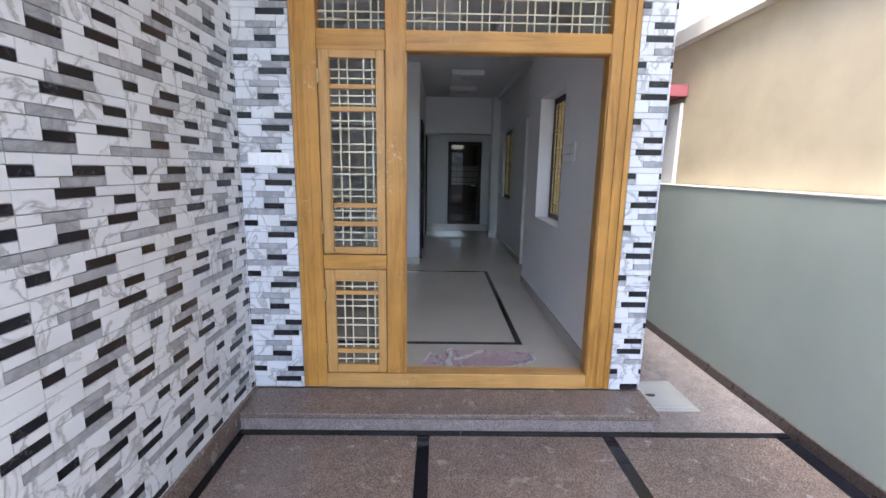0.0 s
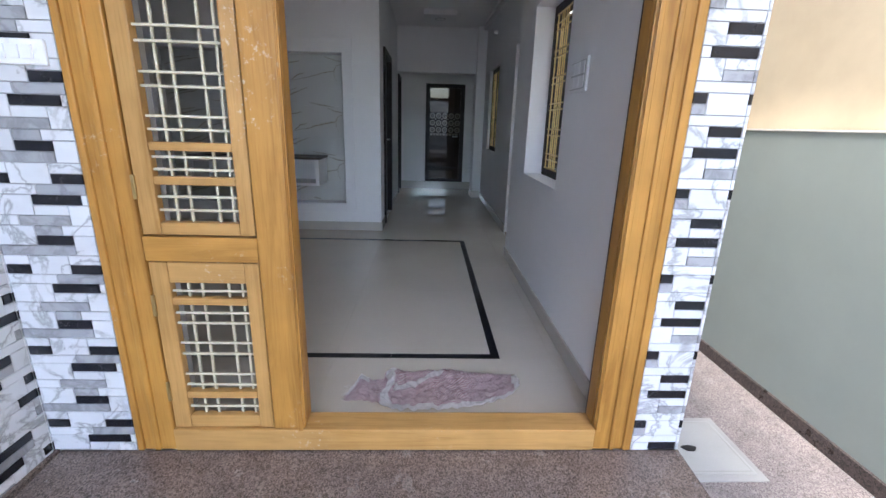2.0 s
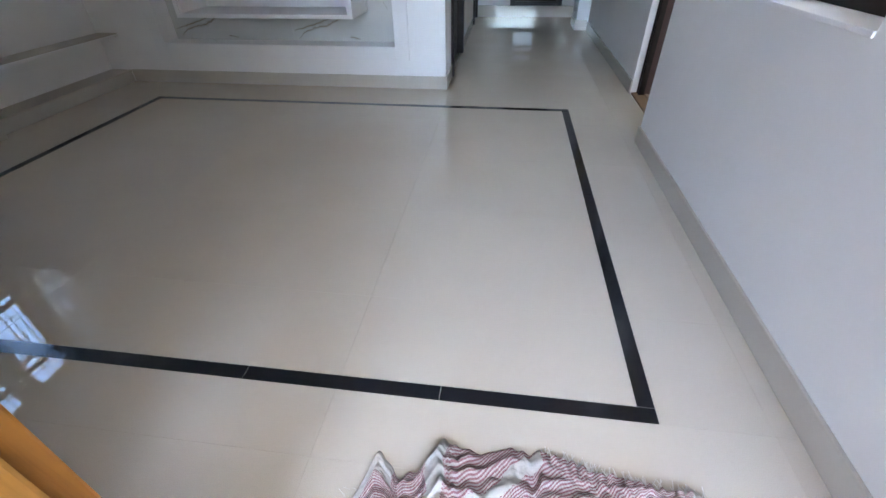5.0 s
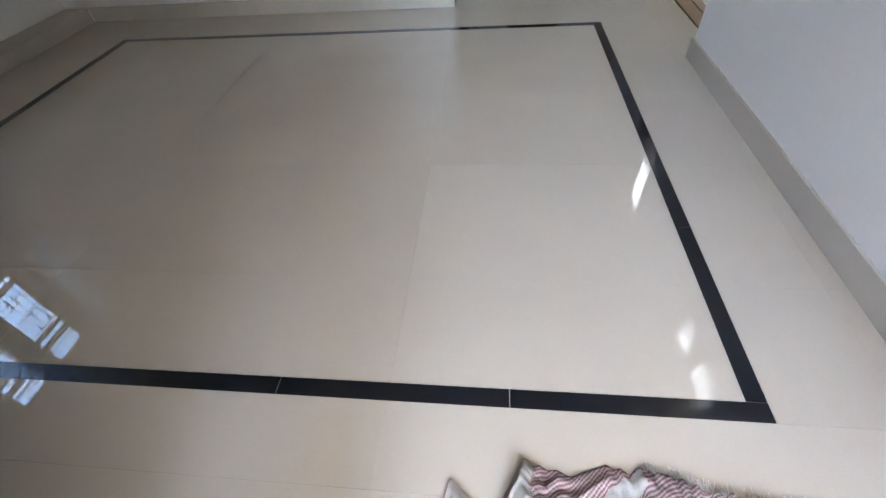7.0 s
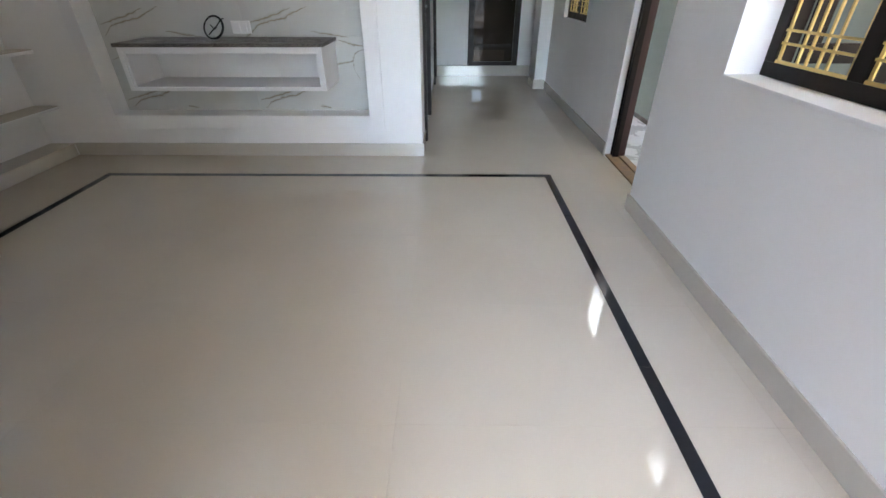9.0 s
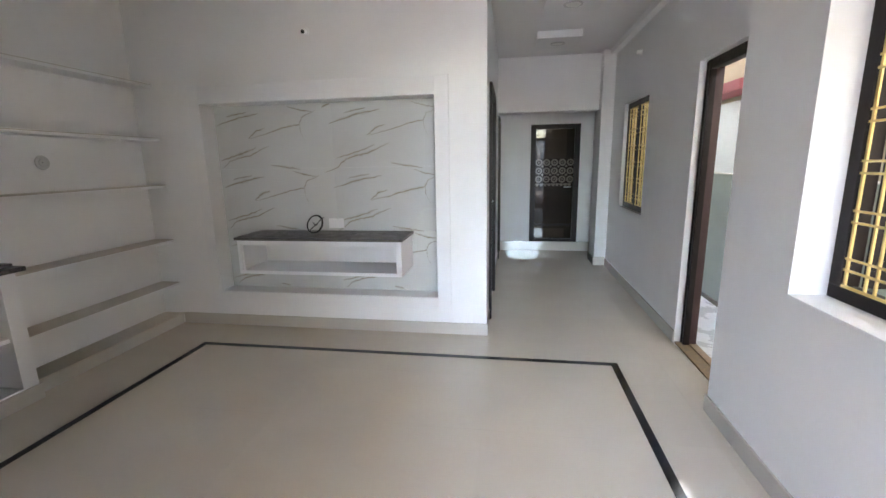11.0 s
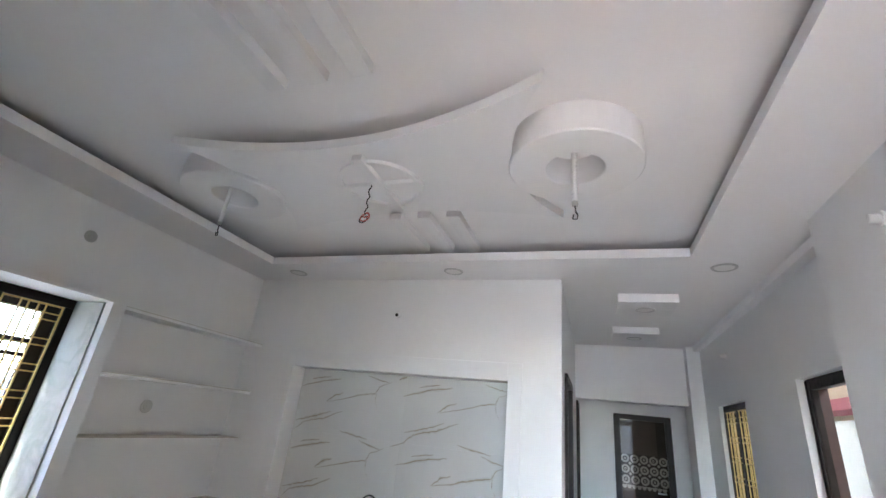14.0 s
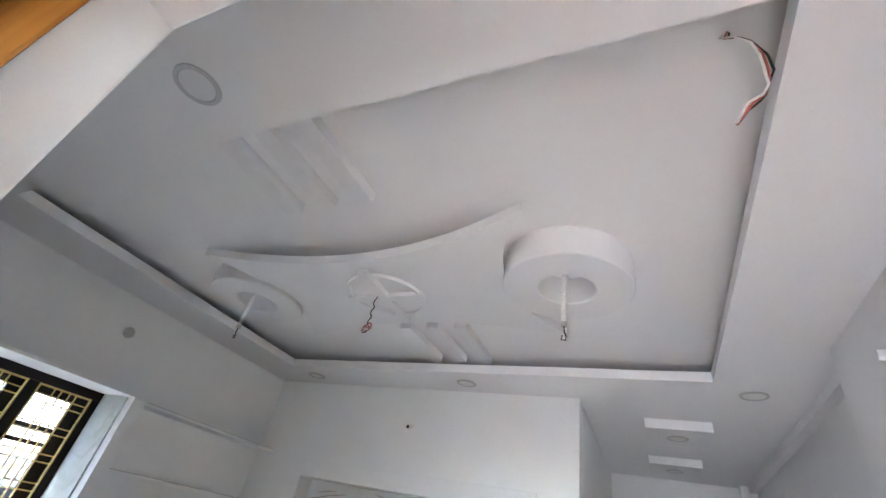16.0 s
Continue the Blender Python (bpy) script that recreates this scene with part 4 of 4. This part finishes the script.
for k in (0, 1):
    mul = nt.nodes.new("ShaderNodeMath")
    mul.operation, mul.inputs[1].default_value = "MULTIPLY", 120.0
    nt.links.new(sep.outputs[k], mul.inputs[0])
    fr_ = nt.nodes.new("ShaderNodeMath")
    fr_.operation = "FRACT"
    nt.links.new(mul.outputs[0], fr_.inputs[0])
    gt = nt.nodes.new("ShaderNodeMath")
    gt.operation, gt.inputs[1].default_value = "GREATER_THAN", 0.5
    nt.links.new(fr_.outputs[0], gt.inputs[0])
    fac.append(gt.outputs[0])
c1 = mix_node(nt, fac[0], (0.70, 0.61, 0.59), (0.33, 0.125, 0.155))
c2 = mix_node(nt, fac[1], (0.74, 0.67, 0.65), (0.37, 0.16, 0.19))
cc = mix_node(nt, 0.78, c1, c2)
nt.links.new(cc, b.inputs["Base Color"])
CLOTH = m


COTTON = gloss("white_cotton", (0.74, 0.71, 0.68), 0.9, vary=0.15, scale=120.0)
TOPX = (1.39, 1.415, 1.435, 1.51, 1.55, 1.595, 1.70, 1.77, 1.875, 2.0, 2.235)
TOPY = (3.86, 3.945, 4.03, 3.965, 3.995, 4.078, 4.05, 4.075, 4.07, 4.035, 4.01)
BOTX = (1.385, 1.445, 1.50, 1.61, 1.69, 1.84, 2.0, 2.07, 2.17, 2.235)
BOTY = (3.807, 3.811, 3.812, 3.75, 3.744, 3.749, 3.776, 3.80, 3.853, 3.94)


def floor_cloth():
    """A crumpled cotton cloth: a sheet with slanting folds, a ragged outline, white borders and creases."""
    nu, nv = 190, 80
    bm = bmesh.new()
    uv = bm.loops.layers.uv.new("UVMap")
    grid, coords = [], {}
    for i in range(nu + 1):
        row = []
        u = i / nu
        x0 = 1.385 + 0.85 * u
        top = float(np.interp(x0, TOPX, TOPY)) + 0.018 * noise.noise((u * 34, 4, 0))
        bot = float(np.interp(x0, BOTX, BOTY)) + 0.020 * noise.noise((u * 30, 9, 0))
        for j in range(nv + 1):
            v = j / nv
            bend = 0.030 * noise.noise((v * 4, u * 5, 2.2)) * math.sin(math.pi * v)
            x = x0 + bend
            y = bot + (top - bot) * v + 0.018 * noise.noise((u * 9, v * 4, 5)) * math.sin(math.pi * v)
            w = 0.5 * noise.noise((u * 5, v * 3, 3)) + 0.22 * noise.noise((u * 13, v * 8, 6))
            ph = v * 5.4 - max(0, u - 0.28) * 5.0 + w * 2.0
            tri = abs(2 * (ph - math.floor(ph)) - 1)
            fold = tri ** 1.5
            fine = abs(noise.noise((u * 30, v * 11, 11)))
            step = 0.018 if 0.19 < u - 0.03 * v < 0.26 else 0.0
            rim = min(1, 9 * min(u, 1 - u, v, 1 - v) + 0.10)
            ruff = 0.012 * abs(math.sin(u * 120)) * max(0, v - 0.8) * 5 if u > 0.55 else 0
            z = 0.004 + rim * (0.018 * fold * (0.75 + 0.5 * noise.noise((u * 4, v * 3, 8))) + 0.014 * fine + 0.006 * abs(noise.noise((u * 70, v * 26, 2))) + step) + ruff
            vert = bm.verts.new((x, y, max(0.003, z)))
            ca, sa = (math.cos(0.62), math.sin(0.62)) if u - 0.03 * v > 0.25 else (1.0, 0.0)
            uu, vv = u + 0.05 * w, v * 0.36 + 0.03 * w
            coords[vert] = (uu * ca + vv * sa, vv * ca - uu * sa)
            row.append(vert)
        grid.append(row)
    for i in range(nu):
        for j in range(nv):
            f = bm.faces.new([grid[i][j], grid[i + 1][j], grid[i + 1][j + 1], grid[i][j + 1]])
            u, v = (i + 0.5) / nu, (j + 0.5) / nv
            s = u - 0.03 * v + 0.01 * noise.noise((v * 6, 1, 1))
            q = v - (0.42 + 1.9 * (u - 0.27)) + 0.05 * noise.noise((u * 9, v * 9, 1))
            white = 0.195 < s < 0.245 or (0.27 < u < 0.55 and abs(q) < 0.065) or (u > 0.22 and v < 0.09 + 0.03 * noise.noise((u * 8, 0, 0))) or u > 0.965 or (u < 0.12 and v > 0.72)
            f.material_index = 1 if white else 0
            for lp in f.loops:
                lp[uv].uv = coords[lp.vert]
    bmesh.ops.solidify(bm, geom=bm.faces[:], thickness=-0.002)
    root = empty("floor_cloth", "crumpled pink and white checked cotton cloth on the floor", "cloth")
    root.location = (-0.05, -0.04, 0.0)
    finish("sheet", bm, [CLOTH, COTTON], root, True)
    bm = bmesh.new()
    rng = random.Random(3)
    for k in range(120):
        u = rng.uniform(0.55, 1.0) if k < 90 else rng.uniform(0.0, 0.06)
        x = 1.385 + 0.85 * u
        y = float(np.interp(x, TOPX, TOPY)) if k < 90 else rng.uniform(3.81, 3.93)
        ang = rng.uniform(0.6, 2.2) if k < 90 else rng.uniform(2.4, 3.9)
        ln = rng.uniform(0.012, 0.03)
        q = (x + ln * math.cos(ang), y + ln * math.sin(ang))
        w = 0.0011
        bm.faces.new([bm.verts.new(p) for p in ((x - w, y - 0.004, 0.008), (q[0] - w, q[1], 0.003), (q[0] + w, q[1], 0.003), (x + w, y - 0.004, 0.010))])
    tagged(finish("fringe", bm, COTTON, root), kind="stuff")


floor_cloth()

# ---- porch floor, step and covers ----
step = tagged(new("entrance_step"), "brown speckled granite entrance step", "step")
bm = bmesh.new()
add_box(bm, 0.298, 2.757, 3.205, 3.60, ST - 0.034, ST, 0.008)
for v in bm.verts:
    v.co.z -= max(0.0, 3.47 - v.co.y) * 0.11
finish("tread", bm, BROWN_GR, step)
box("riser", (0.298, 2.745, 3.215, 3.46, PF - 0.012, -0.064), STEP_GR, step)
porch = tagged(new("porch_floor"), "brown granite porch floor with black strips", "floor", kind="structure")
for x0, x1 in ((0.345, 1.331), (1.403, 2.400), (2.472, 3.420)):
    for y0, y1 in ((-2.9, -0.55), (-0.547, 1.35), (1.353, 3.153)):
        box("slab", (x0, x1, y0, y1, PF - 0.022, PF), BROWN_GR, porch, 0.0015)
for x0, x1 in ((0.298, 0.343), (1.333, 1.401), (2.402, 2.470), (3.422, 3.512)):
    for k in range(7):
        box("strip", (x0, x1, -2.9 + k * 0.864, -2.9 + (k + 1) * 0.864 - 0.002, PF - 0.022, PF), BLACK_GR, porch, 0.001)
for k in range(5):
    a, b_ = 0.298 + k * 0.643, 0.298 + (k + 1) * 0.643 - 0.002
    box("strip", (a, min(b_, 3.512), 3.156, 3.204, PF - 0.022, PF), BLACK_GR, porch, 0.001)
tagged(boxes("baseboard_porch", [(0.272, 0.297, -2.9, 3.474, PF, -0.008)], BROWN_GR, bev=0.002), kind="structure")
tagged(boxes("baseboard_compound", [(3.513, 3.531, -2.9, 11.4, PF, PF + 0.072)], DARK_GR, bev=0.002), kind="structure")
passage = tagged(new("passage_floor"), "speckled granite side passage floor", "floor", kind="structure")
for k in range(6):
    y0 = 3.192 + k * 1.38
    if k == 0:
        for q in ((PE, 3.512, 3.207, 3.43), (3.145, 3.512, 3.431, 4.57), (PE, 3.144, 3.83, 4.57)):
            box("slab", (*q, PF - 0.022, PF), STEP_GR, passage, 0.001)
    else:
        box("slab", (PE, 3.512, y0, y0 + 1.378, PF - 0.022, PF), STEP_GR, passage, 0.001)
cover = empty("manhole_cover", "square pale tiled inspection cover with a lifting hole", "manhole cover")
box("frame", (2.765, 3.143, 3.432, 3.829, PF - 0.02, PF + 0.004), CONC, cover, 0.002)
box("lid", (2.82, 3.113, 3.462, 3.799, PF + 0.004, PF + 0.010), OUTTILE, cover, 0.003)
bm = bmesh.new()
prism(bm, [(2.905 + (0.034 + 0.006 * math.sin(3 * a)) * math.cos(a), 3.612 + 0.020 * math.sin(a)) for a in [i * math.tau / 14 for i in range(14)]], PF + 0.0095, PF + 0.0112)
finish("hole", bm, BLACK, cover)
boxes("groove", [(2.832, 3.101, 3.474, 3.480, PF + 0.0098, PF + 0.0108), (2.832, 3.101, 3.781, 3.787, PF + 0.0098, PF + 0.0108), (2.832, 2.838, 3.481, 3.780, PF + 0.0098, PF + 0.0108), (3.095, 3.101, 3.481, 3.780, PF + 0.0098, PF + 0.0108)], CONC, cover)
tagged(box("floor_side", (OX, 3.512, 6.0, 11.0, PF, PF + 0.03), PALETILE), kind="structure")

# ---- brick-patterned wall tiles ----
TW, TH, RH = 0.4815, 0.308, 0.308 / 9
# one printed tile from its top row down: (start, end, first row, rows, kind)
BRICKS = [(0, .080, 0, 1, 0), (.080, .210, 0, 2, 0), (.210, TW, 0, 1, 0),
          (0, .080, 1, 1, 2), (.210, .345, 1, 1, 2), (.345, TW, 1, 2, 0),
          (0, .157, 2, 1, 0), (.157, .345, 2, 1, 1),
          (0, .135, 3, 2, 0), (.135, .292, 3, 1, 2), (.292, TW, 3, 1, 0),
          (.135, .245, 4, 1, 0), (.245, .370, 4, 2, 0), (.370, TW, 4, 1, 2),
          (0, .080, 5, 1, 0), (.080, .245, 5, 1, 1), (.370, TW, 5, 1, 0),
          (0, .122, 6, 2, 0), (.122, .210, 6, 1, 1), (.210, .330, 6, 1, 0), (.330, TW, 6, 1, 2),
          (.122, .240, 7, 1, 2), (.240, .380, 7, 2, 0), (.380, TW, 7, 1, 0),
          (0, .240, 8, 1, 1), (.380, TW, 8, 1, 1)]
BR_MATS = (BR_WHITE, BR_GREY, BR_BLACK)
shared = {}


def brick_verts(w, h, d=0.006):
    e = 0.0012
    return [(0, 0, 0), (w, 0, 0), (w, 0, h), (0, 0, h), (e, -d, e), (w - e, -d, e), (w - e, -d, h - e), (e, -d, h - e)]


BR_FACES = [(4, 5, 6, 7), (0, 1, 5, 4), (1, 2, 6, 5), (2, 3, 7, 6), (3, 0, 4, 7)]


def brick_wall(parent, turn, u0, u1, z0, z1, tile_u, near):
    """Bricks on a face that looks along -y before turn; u runs along it. near(u, z): built as a part of its own."""
    stuff = [([], []) for _ in BR_MATS]
    g = 0.0018
    count = 0
    for k in range(math.floor((u0 - tile_u) / TW), math.ceil((u1 - tile_u) / TW)):
        for r in range(-10, 16):
            zt = 1.403 - r * TH
            for a, b, row, n, kind in BRICKS:
                x0, x1 = max(u0, tile_u + k * TW + a), min(u1, tile_u + k * TW + b)
                hi, lo = min(z1, zt - row * RH), max(z0, zt - (row + n) * RH)
                if x1 - x0 < 0.006 or hi - lo < 0.006:
                    continue
                w, h = round(x1 - x0 - g, 4), round(hi - lo - g, 4)
                m = turn @ Matrix.Translation((x0, 0, lo))
                if near(x0, lo) and count < 300:
                    count += 1
                    key = (w, h, kind)
                    if key not in shared:
                        me = bpy.data.meshes.new("brick")
                        me.from_pydata(brick_verts(w, h), [], BR_FACES)
                        me.materials.append(BR_MATS[kind])
                        shared[key] = me
                    ob = new("brick", shared[key])
                    ob.parent, ob.matrix_basis = parent, m
                else:
                    vs, fs = stuff[kind]
                    base = len(vs)
                    vs.extend(tuple(m @ Vector(p)) for p in brick_verts(w, h))
                    fs.extend(tuple(base + i for i in f) for f in BR_FACES)
    for (vs, fs), mat in zip(stuff, BR_MATS):
        if vs:
            me = bpy.data.meshes.new("bricks")
            me.from_pydata(vs, [], fs)
            me.materials.append(mat)
            ob = new("bricks", me)
            ob.parent = parent
            tagged(ob, kind="stuff")


bed = tagged(box("cladding_west", (0.272, 0.275, -2.9, 3.466, -0.008, 2.99), GROUT), "glazed brick-pattern tiles in white, grey and black", "wall tiles", kind="structure")
brick_wall(bed, Matrix.Translation((0.275, 0, 0)) @ Matrix.Rotation(radians(90), 4, "Z"), -2.9, 3.466, -0.008, 2.99, 2.098, lambda u, z: u > 2.2 and z < 1.35)
bed = tagged(box("cladding_pillar_west", (0.2815, 0.600, 3.470, DY0, ST, 2.99), GROUT), "glazed brick-pattern tiles in white, grey and black", "wall tiles", kind="structure")
brick_wall(bed, Matrix.Translation((0, 3.470, 0)), 0.2815, 0.600, ST, 2.99, 0.288, lambda u, z: z < 2.5)
bed = tagged(box("cladding_pillar_east", (2.547, PE, 3.470, DY0, ST, 2.99), GROUT), "glazed brick-pattern tiles in white, grey and black", "wall tiles", kind="structure")
brick_wall(bed, Matrix.Translation((0, 3.470, 0)), 2.547, PE, ST, 2.99, 2.25, lambda u, z: z < 2.5)
bed = tagged(box("cladding_lintel", (0.600, 2.547, 3.470, DY0, 2.60, 2.99), GROUT), "glazed brick-pattern tiles over the entrance", "wall tiles", kind="structure")
brick_wall(bed, Matrix.Translation((0, 3.470, 0)), 0.600, 2.547, 2.60, 2.99, 0.288, lambda u, z: False)

# ---- floor tiles ----
floor = tagged(new("floor"), "polished ivory floor tiles with a black border", "floor", kind="structure")
LX, LY = 1.21, 0.605
tile_mesh = {}


def lay(x0, x1, y0, y1, mat, name="tile", gx=LX, gy=LY, ox=1.212, oy=5.164):
    xs = [x0] + [ox + k * gx for k in range(-6, 7) if x0 + 0.004 < ox + k * gx < x1 - 0.004] + [x1]
    ys = [y0] + [oy + k * gy for k in range(-6, 12) if y0 + 0.004 < oy + k * gy < y1 - 0.004] + [y1]
    for a, b in zip(xs, xs[1:]):
        for c, d in zip(ys, ys[1:]):
            gap = 0.002 if name == "border_strip" else 0.0005
            w, h = round(b - a - gap, 4), round(d - c - gap, 4)
            key = (w, h, mat.name)
            if key not in tile_mesh:
                bm = bmesh.new()
                add_box(bm, 0, w, 0, h, -0.012, 0)
                me = bpy.data.meshes.new(name)
                bm.to_mesh(me)
                bm.free()
                me.materials.append(mat)
                tile_mesh[key] = me
            ob = new(name, tile_mesh[key])
            ob.parent, ob.location = floor, (a, c, 0)


BX0, BX1, BY0, BY1, BW = -1.157, 2.128, 4.158, 6.682, 0.05
lay(BX0 + BW, BX1 - BW, BY0 + BW, BY1 - BW, FLOOR)
lay(WX, EX, DY1 - 0.13, BY0, FLOOR)
lay(WX, BX0, BY0, BY1, FLOOR)
lay(BX1, EX2 + 0.05, BY0, BY1, FLOOR)
lay(WX, EX2 + 0.05, BY1, TY + 0.02, FLOOR)
lay(HX - 0.1, EX2 + 0.05, TY + 0.02, BACK, FLOOR)
lay(BX0, BX1, BY0, BY0 + BW, BLACK_GR, "border_strip", 0.605, 5, 1.521, 0)
lay(BX0, BX1, BY1 - BW, BY1, BLACK_GR, "border_strip", 0.605, 9, 1.521, 0)
lay(BX0, BX0 + BW, BY0 + BW, BY1 - BW, BLACK_GR, "border_strip", 5, 0.605, 9, 4.812)
lay(BX1 - BW, BX1, BY0 + BW, BY1 - BW, BLACK_GR, "border_strip", 5, 0.605, 9, 4.812)
